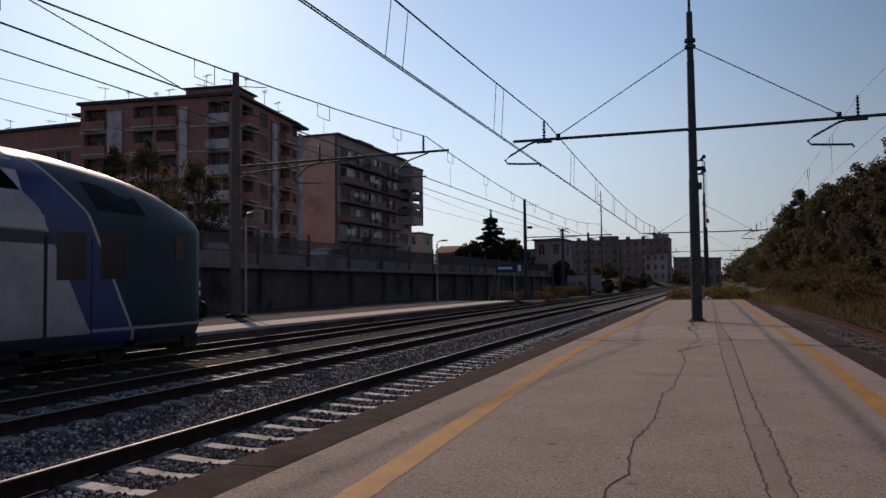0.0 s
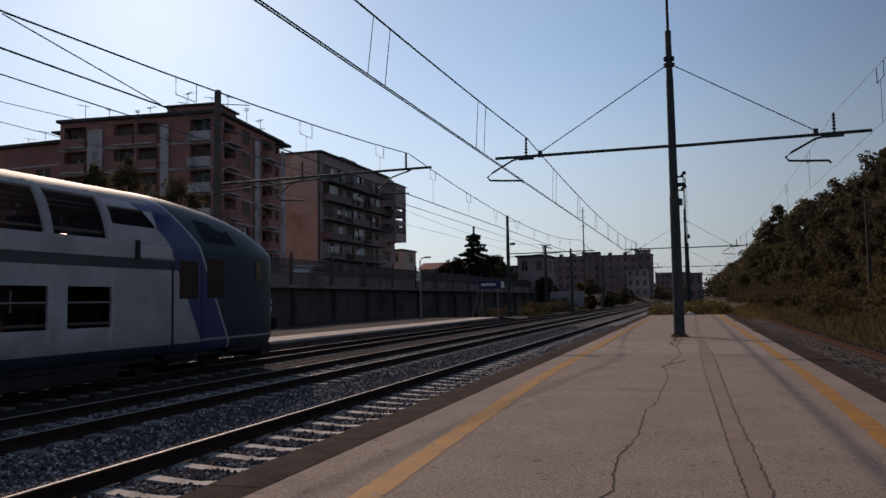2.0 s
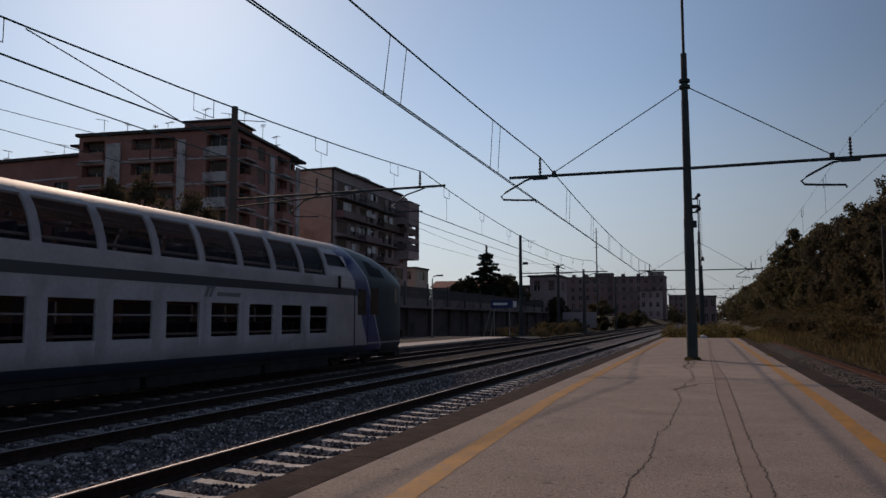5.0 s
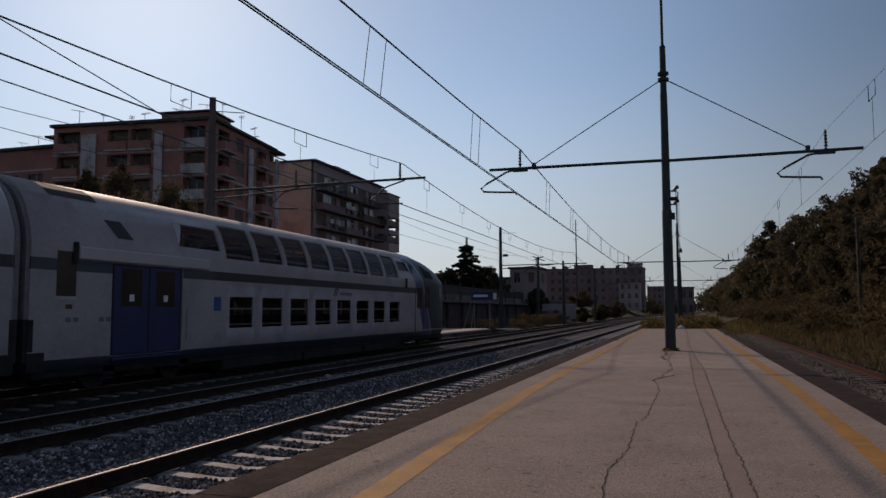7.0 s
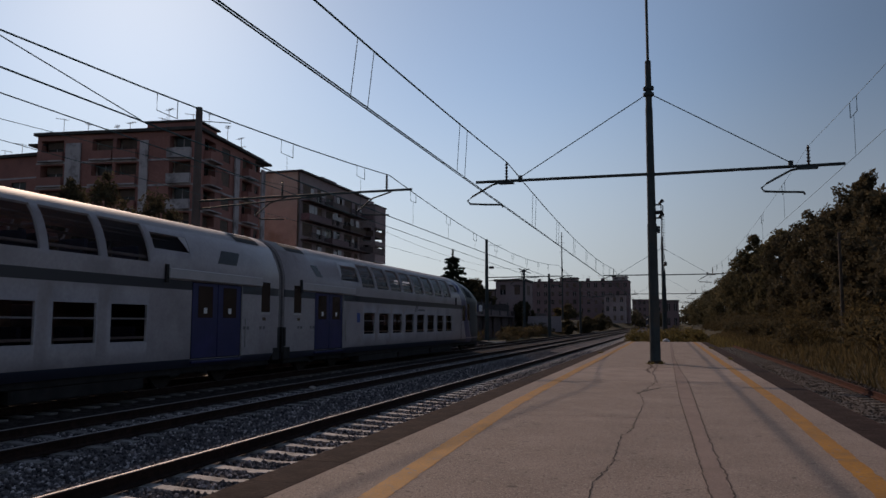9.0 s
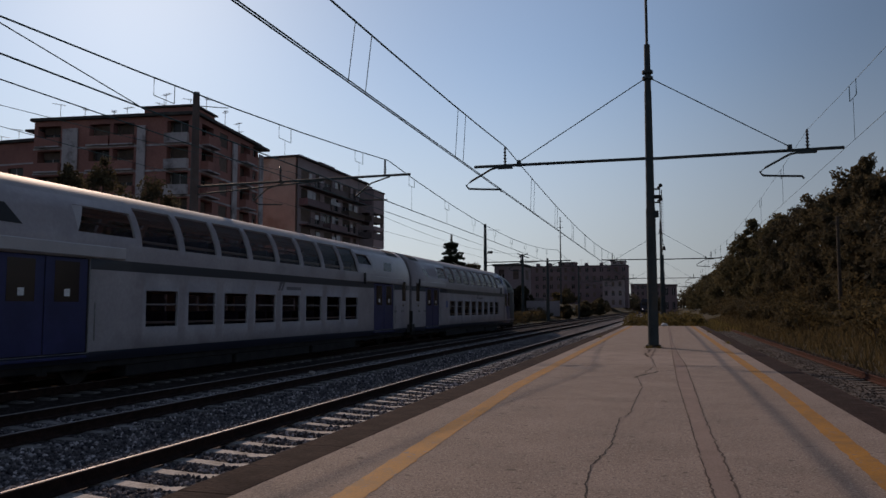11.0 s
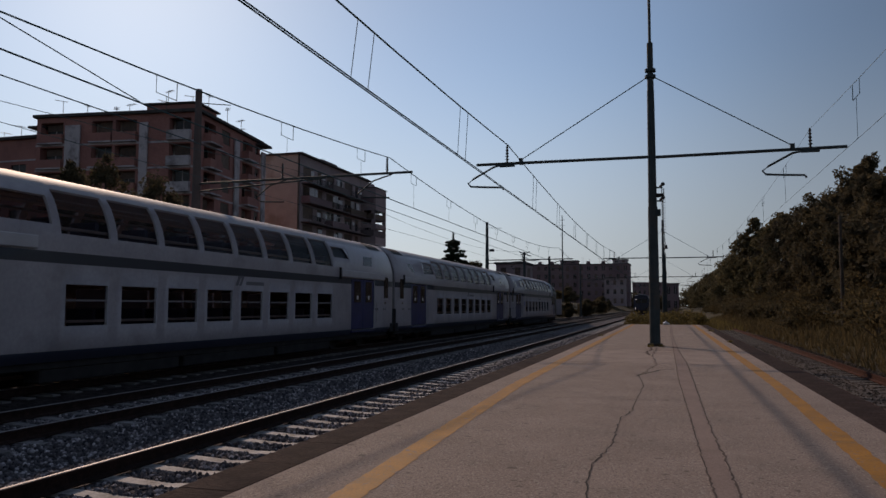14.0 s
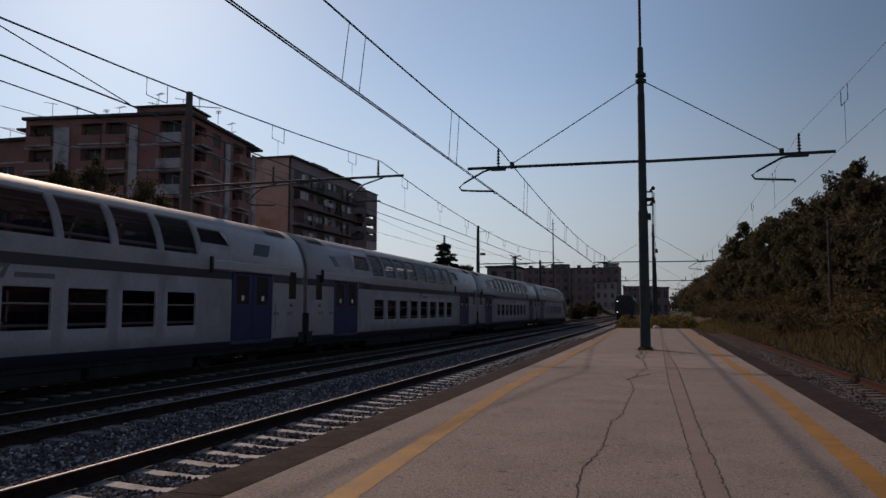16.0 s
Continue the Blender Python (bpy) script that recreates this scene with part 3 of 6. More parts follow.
def make_platform_2():
    t = thing("platform_2", "second station platform with pale concrete edge", "platform", kind="structure")
    part("concrete_bay", box(-16.6, P2_EDGE - 0.45, -30, P2_END, -0.8, 0.0), LEDGE, t)
    # rear strip coloured darker than the strip along the edge
    part("asphalt_bay", box(P2_BACK, -16.604, -30, P2_END, -0.8, -0.004), ROADTAR, t, "dark rear platform surface")
    # dark colour carries the shade below the coping as well as dirt
    part("edge_wall", box(P2_EDGE - 0.44, P2_EDGE - 0.05, -30, P2_END, -0.8, -0.102), WALL, t, "dirty platform edge wall darkened for its shaded side")
    first = None
    for k in range(88):
        y = -29.5 + k
        if first is None:
            first = part("coping_stone", box(P2_EDGE - 0.442, P2_EDGE, -0.49, 0.49, -0.10, 0.006, 0.012), LEDGE, t, "pale platform coping stone")
            first.location = (0, y, 0)
        else:
            again("coping_stone", first, t, pose(0, y, RNG.uniform(-0.004, 0.004)))
    bm = sweep([(P2_BACK, -0.8), (P2_EDGE, -0.8), (P2_EDGE, 0.0), (P2_BACK, 0.0)], [(0, P2_END + 0.01, 0), (0, P2_END + 2, -0.1), (0, P2_END + 9, -0.55)])
    part("end_ramp", bm, ROADTAR, t, "sloping ramp at the platform's end")
    return t


make_platform_2()

# ---- masts, arms and overhead wires ----


def insulator(name, x, y, z0, z1, parent):
    pts, rs = [], []
    n = 6
    for k in range(n):
        a = z0 + (z1 - z0) * k / n
        h = (z1 - z0) / n
        pts += [(x, y, a), (x, y, a + 0.35 * h), (x, y, a + 0.5 * h)]
        rs += [0.035, 0.085 - 0.006 * k, 0.035]
    pts.append((x, y, z1))
    rs.append(0.03)
    return part(name, tube(pts, rs, 8), INSUL, parent, "dark ribbed insulator")


def cantilever(parent, x_pole, y, z, x_end, x_ins, sign, x_off=0.0):
    """A horizontal arm with its insulator, stay and bent steady arm; sign: the way it reaches."""
    arm = part("cantilever_arm", tube([(x_pole, y, z), (x_end, y, z + 0.03)], 0.055, 8), POLE, parent, "dark tubular cross arm")
    insulator("insulator", x_ins, y, z + 0.03, z + 0.72, arm)
    e = sign * 1.0
    part("steady_arm", tube([(x_ins + 0.15 * e, y - 0.02, z), (x_ins - 0.55 * 1, y, z - 0.1), (x_ins - 1.30, y, z - 0.50), (x_ins - 1.50, y, z - 0.66), (x_ins - 1.40, y, z - 0.78), (x_ins - 0.9, y, z - 0.82), (x_ins - 0.2, y, z - 0.86), (x_ins - 0.14, y, z - 0.95)], 0.038, 7), POLE, arm, "bent steady arm")
    part("clamp", box(x_ins - 0.28, x_ins + 0.28, y - 0.06, y + 0.06, z - 0.10, z - 0.03, 0.01), POLE, arm)
    return arm


def make_platform_mast(y, detail):
    t = thing("catenary_mast", "dark green tapered steel mast with two cantilever arms", "mast", "platform masts")
    x = -0.47
    part("pole", tube([(x, y, 0.0), (x, y, 4.84), (x, y, 4.86), (x, y, 9.0), (x, y, 9.02), (x, y, 10.72)], [0.185, 0.165, 0.15, 0.125, 0.115, 0.105], 14), POLE, t)
    part("top_rod", tube([(x, y, 10.70), (x, y, 14.5)], 0.05, 8), POLE, t)
    part("base_plate", box(x - 0.24, x + 0.24, y - 0.24, y + 0.24, 0.0, 0.09, 0.015), BLACK, t, "dark base collar")
    for z in (9.5, 9.72):
        part("collar", tube([(x, y, z - 0.05), (x, y, z + 0.05)], 0.19, 12), POLE, t)
    cantilever(t, x, y, 6.62, x - 6.35, x - 5.18, -1)
    cantilever(t, x, y, 6.60, x + 6.2, x + 5.10, 1)
    for xe in (x - 4.66, x + 4.55):
        part("stay", tube([(x, y, 9.55), (xe, y, 6.76)], 0.018, 6), WIRE, t, "thin stay rod")
        part("stay_clamp", box(xe - 0.07, xe + 0.07, y - 0.07, y + 0.07, 6.58, 6.82, 0.01), POLE, t)
    if detail:
        for z in (5.52, 5.05):
            a = part("bracket", tube([(x, y, z), (x + 0.34, y + 0.05, z)], 0.03, 6), POLE, t)
            part("loudspeaker", tube([(x + 0.26, y + 0.1, z + 0.06), (x + 0.33, y - 0.08, z + 0.08), (x + 0.36, y - 0.2, z + 0.09)], [0.035, 0.045, 0.07], 10), BLACK, a, "small horn loudspeaker")
        part("junction_box", box(x + 0.12, x + 0.27, y - 0.1, y + 0.1, 4.52, 4.75, 0.015), POLE, t)
        part("floodlight", box(x + 0.12, x + 0.36, y - 0.1, y + 0.06, 5.18, 5.30, 0.015), BLACK, t)
        part("antenna_post", tube([(x + 0.38, y, 5.2), (x + 0.38, y, 5.48)], 0.02, 6), BLACK, t)
        ladder = part("rung_rail", tube([(x + 0.36, y, 5.2), (x + 0.36, y, 3.95)], 0.009, 5), GALV, t, "thin pale hanging rung strip")
        for k in range(13):
            part("rung", tube([(x + 0.30, y, 5.1 - 0.095 * k), (x + 0.44, y, 5.08 - 0.095 * k)], 0.010, 5), GALV, ladder)
        part("end_weight", tube([(x + 0.42, y, 3.5), (x + 0.42, y, 3.36)], [0.04, 0.06], 8), BLACK, t)
        part("weight_wire", tube([(x + 0.36, y, 3.96), (x + 0.42, y, 3.49)], 0.006, 4), BLACK, t)
    return t


make_platform_mast(27.34, True)
for yy in (85.0, 139.5, 195.0):
    make_platform_mast(yy, False)


def make_side_mast(x, y, height, reach, arm_z=6.63, group="side masts"):
    t = thing("catenary_mast", "weathered dark mast with a long cross arm over the tracks", "mast", group)
    g = ground_z(x, y) if y > 65 or x < -25 else 0.0
    part("pole", tube([(x, y, g - 0.05), (x, y, height * 0.5), (x, y, height)], [0.24, 0.19, 0.14], 12), CONCPOLE if y < 50 else POLE, t)
    part("base_block", box(x - 0.32, x + 0.32, y - 0.32, y + 0.32, g - 0.1, g + 0.16, 0.03), BLACK, t)
    if reach:
        part("cross_arm", tube([(x, y, arm_z), (x + reach, y, arm_z + 0.04)], 0.05, 8), POLE, t)
        part("arm_strut", tube([(x, y, arm_z - 0.35), (x + reach * 0.62, y, arm_z - 0.03)], 0.035, 8), POLE, t)
        part("stay", tube([(x, y, height - 0.6), (x + 1.6, y, arm_z + 3.35)], 0.02, 6), WIRE, t)
        for xi in (x + reach - 1.07, x + reach * 0.42):
            insulator("insulator", xi, y, arm_z + 0.04, arm_z + 0.68, t)
            part("steady_arm", tube([(xi + 0.2, y, arm_z - 0.02), (xi - 0.6, y, arm_z - 0.25), (xi - 1.25, y, arm_z - 0.75), (xi - 1.0, y, arm_z - 0.9), (xi + 0.1, y, arm_z - 0.95)], 0.032, 7), POLE, t)
    return t


make_side_mast(-19.55, 28.14, 10.8, 9.9)
m2 = make_side_mast(-18.1, 77.0, 10.15, 8.9, 6.13)
part("floodlight", box(-17.85, -17.35, 76.9, 77.2, 7.05, 7.3, 0.03), BLACK, m2, "small floodlight on a bracket")
part("bracket", tube([(-18.1, 77, 7.0), (-17.6, 77, 7.12)], 0.03), BLACK, m2)
m3 = make_side_mast(-18.4, 100.0, 8.6, 0.0)
for dx, dz in ((-0.7, 0.35), (0.75, 0.3), (0.9, -0.3), (-0.5, -0.1)):
    part("cross_piece", tube([(-18.4, 100, 8.35), (-18.4 + dx, 100, 8.35 + dz)], 0.07), BLACK, m3)
make_side_mast(-15.05, 100.0, 7.95, 0.0)
make_side_mast(-16.5, 150.0, 9.5, 7.5)
tall = thing("antenna_mast", "thin tall grey antenna mast above the rooftops", "mast")
part("pole", tube([(-17.3, 130, 2.0), (-17.3, 130, 17.0)], [0.16, 0.07], 8), POLE, tall)
for zz in (16.2, 15.2, 13.6):
    part("antenna_rod", tube([(-17.75, 130, zz), (-16.85, 130, zz)], 0.03), POLE, tall)

def sagged(x0, x1, y0, y1, z_end, sag, n=14):
    return [(x0 + (x1 - x0) * k / n, y0 + (y1 - y0) * k / n, z_end - sag * 4 * (k / n) * (1 - k / n)) for k in range(n + 1)]


def make_catenary(x, spans, z_mess, z_cont, r, pairs, loops, hung=True, before=6.3, after=6.0, pitch=7.5):
    """spans: (y0, y1, sag). Messenger above, twin contact wires below, droppers between."""
    t = thing("overhead_line", "oxidised copper messenger and contact wires with thin droppers", "overhead line", "overhead lines")
    cont = [(x, y, z_cont) for y in [spans[0][0]] + [s[1] for s in spans]]
    for d in ((-0.03, 0.03) if pairs else (0.0,)):
        part("contact_wire", tube([(a + d, b, c) for a, b, c in cont], r, 5), WIRE, t)
    for y0, y1, sag in spans:
        pts = sagged(x, x, y0, y1, z_mess, sag)
        part("messenger_wire", tube(pts, r * (1.4 if pairs else 1.0), 5), WIRE, t)
        n = max(2, int((y1 - y0) / pitch))
        for k in range(n):
            yc = y1 - before - pitch * k if y0 < 0 else y0 + after + pitch * k
            if yc < 4 or yc > 120 or not hung:
                continue
            f = (yc - y0) / (y1 - y0)
            zm = z_mess - sag * 4 * f * (1 - f)
            xb = x
            if loops:
                part("dropper", tube([(xb, yc - 0.36, zm), (xb, yc - 0.36, zm - 0.40), (xb, yc + 0.36, zm - 0.40), (xb, yc + 0.36, zm)], 0.011, 4), WIRE, t)
                part("dropper", tube([(xb, yc, zm - 0.40), (xb, yc, z_cont)], 0.006, 4), WIRE, t)
            else:
                for d in (-0.42, 0.42):
                    part("dropper", tube([(xb, yc + d, zm), (xb, yc + d - 0.32, z_cont)], 0.009, 4), WIRE, t)
    return t


SPANS = [(-29, 27.34, 0.63), (27.34, 85, 0.66), (85, 139.5, 0.8), (139.5, 195, 0.8), (195, 300, 1.2)]
make_catenary(-5.62, SPANS, 7.34, 5.6, 0.0145, True, False)
make_catenary(4.66, SPANS, 7.32, 5.6, 0.006, False, True)
SPANS_2 = [(-24, 28.14, 1.13), (28.14, 77, 0.92), (77, 150, 1.3), (150, 300, 1.3)]
cat2 = make_catenary(-10.6, SPANS_2, 7.28, 5.62, 0.0185, False, True, True, 2.97, 2.96, 5.55)
part("jumper_wire", tube([(-10.6, 9.3, 6.20), (-10.6, 13.2, 5.64)], 0.013, 4), WIRE, cat2)
make_catenary(-14.8, SPANS_2, 7.0, 5.6, 0.009, False, False, False)
feeder = thing("feeder_wire", "dark feeder cable above the tracks", "cable", "overhead lines")
part("cable", tube([(-11.75, -20, 5.6), (-11.75, 30, 5.6), (-11.9, 77, 5.55), (-12.4, 150, 5.6)], 0.014, 5), WIRE, feeder)


# ---- beyond platform 2: lamp, wall, road, car, sign, stairs ----


def make_lamp_post(x, y):
    t = thing("lamp_post", "thin pale lamp post with a short curved arm", "lamp post", "platform lamps")
    part("pole", tube([(x, y, 0), (x, y, 4.4), (x + 0.1, y, 4.62), (x + 0.45, y, 4.68)], [0.06, 0.05, 0.045, 0.04], 8), GALV, t)
    part("lamp_head", box(x + 0.35, x + 0.85, y - 0.1, y + 0.1, 4.62, 4.74, 0.02), GALV, t)
    part("foot", box(x - 0.12, x + 0.12, y - 0.12, y + 0.12, 0, 0.05, 0.01), BLACK, t)
    return t


make_lamp_post(-19.55, 28.9)
make_lamp_post(-19.55, 54.0)

WALL_X, ROAD_Z = -25.0, 2.75


def make_wall():
    t = thing("wall_west", "grey retaining wall of the raised road with piers and ledge", "retaining wall", kind="structure")
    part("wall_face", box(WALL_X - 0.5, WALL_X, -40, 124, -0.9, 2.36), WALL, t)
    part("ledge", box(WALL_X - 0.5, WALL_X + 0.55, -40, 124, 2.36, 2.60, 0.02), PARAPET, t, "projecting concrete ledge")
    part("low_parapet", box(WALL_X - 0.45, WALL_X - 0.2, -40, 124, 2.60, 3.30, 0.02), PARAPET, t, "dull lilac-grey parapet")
    pier = None
    for k in range(21):
        y = 2.7 + 5.95 * k
        if pier is None:
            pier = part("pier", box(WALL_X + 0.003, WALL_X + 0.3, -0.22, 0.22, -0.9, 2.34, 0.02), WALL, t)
            pier.location = (0, y, 0)
        else:
            again("pier", pier, t, pose(0, y, 0))
    return t


make_wall()


def make_fence():
    t = thing("road_fence", "grey steel bar fence on the raised road's parapet", "fence")
    first = None
    for k in range(21):
        y = 2.7 + 5.95 * k
        if first is None:
            first = part("post", box(-0.07, 0.07, -0.07, 0.07, 2.6, 4.75, 0.01), FENCE, t)
            first.location = (WALL_X - 0.12, y, 0)
        else:
            again("post", first, t, pose(WALL_X - 0.12, y, 0))
    for z in (3.36, 3.78, 4.28):
        part("rail", box(WALL_X - 0.35, WALL_X - 0.30, -2, 124, z, z + 0.06), FENCE, t)
    bm = bmesh.new()
    y = 3.0
    while y < 124:
        box(WALL_X - 0.34, WALL_X - 0.315, y, y + 0.032, 3.31, 4.3, bm=bm)
        y += 0.11
    tagged(part("bar_infill", bm, FENCE, t), kind="stuff")


make_fence()
solid("road", box(-41, WALL_X - 0.51, -60, 125, 2.3, ROAD_Z), ROADTAR, "raised asphalt road behind the retaining wall", "road", kind="structure")


def make_car(x, y):
    t = thing("parked_car", "silver parked hatchback behind the road fence", "car", at=(x, y, ROAD_Z))
    prof = [(-2.0, 0.30), (2.0, 0.30), (2.08, 0.55), (2.0, 0.78), (1.1, 0.92), (0.5, 1.36), (-0.2, 1.45), (-1.2, 1.42), (-1.75, 1.0), (-2.05, 0.9), (-2.1, 0.5)]
    bm = bmesh.new()
    a = [bm.verts.new((-0.82, q, z)) for q, z in prof]
    b = [bm.verts.new((0.82, q, z)) for q, z in prof]
    for i in range(len(prof)):
        j = (i + 1) % len(prof)
        bm.faces.new((a[i], a[j], b[j], b[i]))
    bm.faces.new(a)
    bm.faces.new(b[::-1])
    bmesh.ops.recalc_face_normals(bm, faces=bm.faces)
    bmesh.ops.bevel(bm, geom=bm.edges[:], offset=0.06, segments=2, affect="EDGES")
    part("body", bm, CARPAINT, t)
    for s in (1, -1):
        bm = bmesh.new()
        for q, z in ((0.95, 0.95), (0.45, 1.32), (-1.1, 1.36), (-1.5, 1.0)):
            bm.verts.new((s * 0.826, q, z))
        bm.verts.ensure_lookup_table()
        bm.faces.new(bm.verts[:])
        part("side_window", bm, PANE, t)
        for q in (-1.25, 1.25):
            w = part("wheel", tube([(s * 0.66, q, 0.31), (s * 0.84, q, 0.31)], 0.31, 16), RUBBER, t)
            part("hubcap", tube([(s * 0.83, q, 0.31), (s * 0.85, q, 0.31)], 0.19, 12), GALV, w)
        part("headlight", box(min(s * 0.5, s * 0.76), max(s * 0.5, s * 0.76), 1.98, 2.09, 0.58, 0.72, 0.02), SIGN_WHITE, t)
    return t


make_car(-27.2, 51.2)


def make_sign():
    t = thing("station_sign", "blue enamel station name board on posts", "sign")
    part("board", box(-19.4, -17.3, 70.0, 70.08, 2.43, 3.2, 0.02), SIGN_BLUE, t)
    part("lettering", box(-19.15, -17.75, 69.985, 69.997, 2.72, 2.95), SIGN_WHITE, t, "unreadable white lettering as a bar")
    part("panel", box(-17.22, -16.9, 70.0, 70.06, 2.5, 3.1, 0.02), SIGN_WHITE, t)
    for x in (-19.1, -17.6):
        part("post", tube([(x, 70.12, -0.66), (x, 70.12, 3.1)], 0.05), GALV, t)
    return t


make_sign()


brace = thing("sign_brace", "pale leaning struts beside the station sign", "strut")
for dx in (0.0, 0.75):
    part("strut", tube([(-20.3 + dx, 70.3, -0.5), (-19.35 + dx * 0.4, 70.3, 2.75)], 0.05), GALV, brace)


def make_pale_stone(x, y, z):
    bm = bmesh.new()
    bmesh.ops.create_icosphere(bm, subdivisions=2, radius=0.09)
    for v in bm.verts:
        v.co *= 1 + 0.35 * noise.noise(v.co * 14)
        v.co.z = max(v.co.z * 0.7, -0.03)
        v.co += Vector((x, y, z + 0.03))
    return solid("stone", bm, LEDGE, "pale loose lump of stone lying in the track", "stone")


make_pale_stone(-9.31, 18.94, RAIL_Z - 0.165)

solid("concrete_slab", box(-17.9, -14.9, 70.1, 71.2, -0.7, -0.30, 0.03), LEDGE, "pale concrete slab at the foot of the platform ramp", "slab")
solid("white_bag", tube([(-0.45, 59.3, 0.03), (-0.38, 59.3, 0.08), (-0.25, 59.3, 0.15), (-0.02, 59.32, 0.07), (0.05, 59.3, 0.02)], [0.03, 0.10, 0.12, 0.08, 0.03], 8), STICKER, "crumpled white bag lying at the platform's end", "bag")

# ---- buildings ----


def facade(origin, along, inward, width, height, holes, depth=0.25):
    """A wall with openings and reveals. holes: (u0, u1, v0, v1)."""
    bm = bmesh.new()
    o, a, d = Vector(origin), Vector(along), Vector(inward) * depth
    us = sorted({0.0, width, *(h[0] for h in holes), *(h[1] for h in holes)})
    vs = sorted({0.0, height, *(h[2] for h in holes), *(h[3] for h in holes)})
    grid = {(i, j): bm.verts.new(o + a * u + Vector((0, 0, v))) for i, u in enumerate(us) for j, v in enumerate(vs)}
    for i in range(len(us) - 1):
        for j in range(len(vs) - 1):
            um, vm = (us[i] + us[i + 1]) / 2, (vs[j] + vs[j + 1]) / 2
            if not any(h[0] < um < h[1] and h[2] < vm < h[3] for h in holes):
                bm.faces.new((grid[i, j], grid[i + 1, j], grid[i + 1, j + 1], grid[i, j + 1]))
    for u0, u1, v0, v1 in holes:
        c = [o + a * u + Vector((0, 0, v)) for u, v in ((u0, v0), (u1, v0), (u1, v1), (u0, v1))]
        for i in range(4):
            p, q = c[i], c[(i + 1) % 4]
            bm.faces.new([bm.verts.new(v) for v in (p, q, q + d, p + d)])
    bmesh.ops.remove_doubles(bm, verts=bm.verts, dist=0.001)
    return bm


def window_unit(parent, origin, along, inward, u0, u1, v0, v1, depth, shutter):
    """A pane with frame and, on some, a half-lowered shutter, set back in its opening."""
    o, a, d = Vector(origin), Vector(along), Vector(inward)

    def slab(s0, s1, t0, t1, d0, d1):
        bm = bmesh.new()
        c = [o + a * u + Vector((0, 0, v)) + d * k for k in (d0, d1) for u, v in ((s0, t0), (s1, t0), (s1, t1), (s0, t1))]
        vs = [bm.verts.new(p) for p in c]
        for q in ((0, 1, 2, 3), (7, 6, 5, 4), (0, 4, 5, 1), (1, 5, 6, 2), (2, 6, 7, 3), (3, 7, 4, 0)):
            bm.faces.new([vs[i] for i in q])
        bmesh.ops.recalc_face_normals(bm, faces=bm.faces)
        return bm

    w = part("window", slab(u0, u1, v0, v1, depth - 0.02, depth + 0.04), PANE, parent)
    part("window_frame", slab((u0 + u1) / 2 - 0.05, (u0 + u1) / 2 + 0.05, v0, v1, depth - 0.06, depth - 0.021), PLASTER, w)
    if shutter > 0:
        part("shutter", slab(u0 + 0.02, u1 - 0.02, v1 - (v1 - v0) * shutter, v1 - 0.01, depth - 0.12, depth - 0.065), SHUTTER, w)
    return w


def balcony(parent, origin, along, inward, u0, u1, v, out, mat_front, solid_front=True, floor=PLASTER):
    o, a, d = Vector(origin), Vector(along), Vector(inward)

    def slab(s0, s1, t0, t1, d0, d1):
        bm = bmesh.new()
        c = [o + a * u + Vector((0, 0, w)) - d * k for k in (d0, d1) for u, w in ((s0, t0), (s1, t0), (s1, t1), (s0, t1))]
        vs = [bm.verts.new(p) for p in c]
        for q in ((0, 1, 2, 3), (7, 6, 5, 4), (0, 4, 5, 1), (1, 5, 6, 2), (2, 6, 7, 3), (3, 7, 4, 0)):
            bm.faces.new([vs[i] for i in q])
        bmesh.ops.recalc_face_normals(bm, faces=bm.faces)
        return bm

    b = part("balcony", slab(u0, u1, v - 0.16, v, 0.0, out), floor, parent)
    if solid_front:
        part("parapet", slab(u0, u1, v, v + 0.95, out - 0.1, out), mat_front, b)
        part("parapet", slab(u0, u0 + 0.08, v, v + 0.95, 0.0, out - 0.101), mat_front, b)
        part("parapet", slab(u1 - 0.08, u1, v, v + 0.95, 0.0, out - 0.101), mat_front, b)
    else:
        part("railing", slab(u0, u1, v + 0.9, v + 0.96, out - 0.05, out), FENCE, b)
        n = int((u1 - u0) / 0.35)
        for k in range(n + 1):
            uu = u0 + (u1 - u0 - 0.03) * k / n
            part("bar", slab(uu, uu + 0.03, v, v + 0.9, out - 0.05, out - 0.02), FENCE, b)
    return b


def aerial(x, y, z, h, turn, group):
    t = thing("tv_aerial", "thin rooftop television aerial", "aerial", group, at=(x, y, z))
    t.rotation_euler = (0, 0, turn)
    part("pole", tube([(0, 0, -0.1), (0, 0, h)], 0.035, 5), GALV, t)
    part("boom", tube([(-0.9, 0, h - 0.1), (0.5, 0, h - 0.1)], 0.03, 5), GALV, t)
    for k in range(5):
        part("element", tube([(-0.9 + 0.33 * k, -0.3, h - 0.1), (-0.9 + 0.33 * k, 0.3, h - 0.1)], 0.02, 4), GALV, t)


BRICK_TURN = pose(-50.0, 71.9, 0, 0, 0, 7.0) @ pose(50.0, -70.6, 0)  # about its near corner


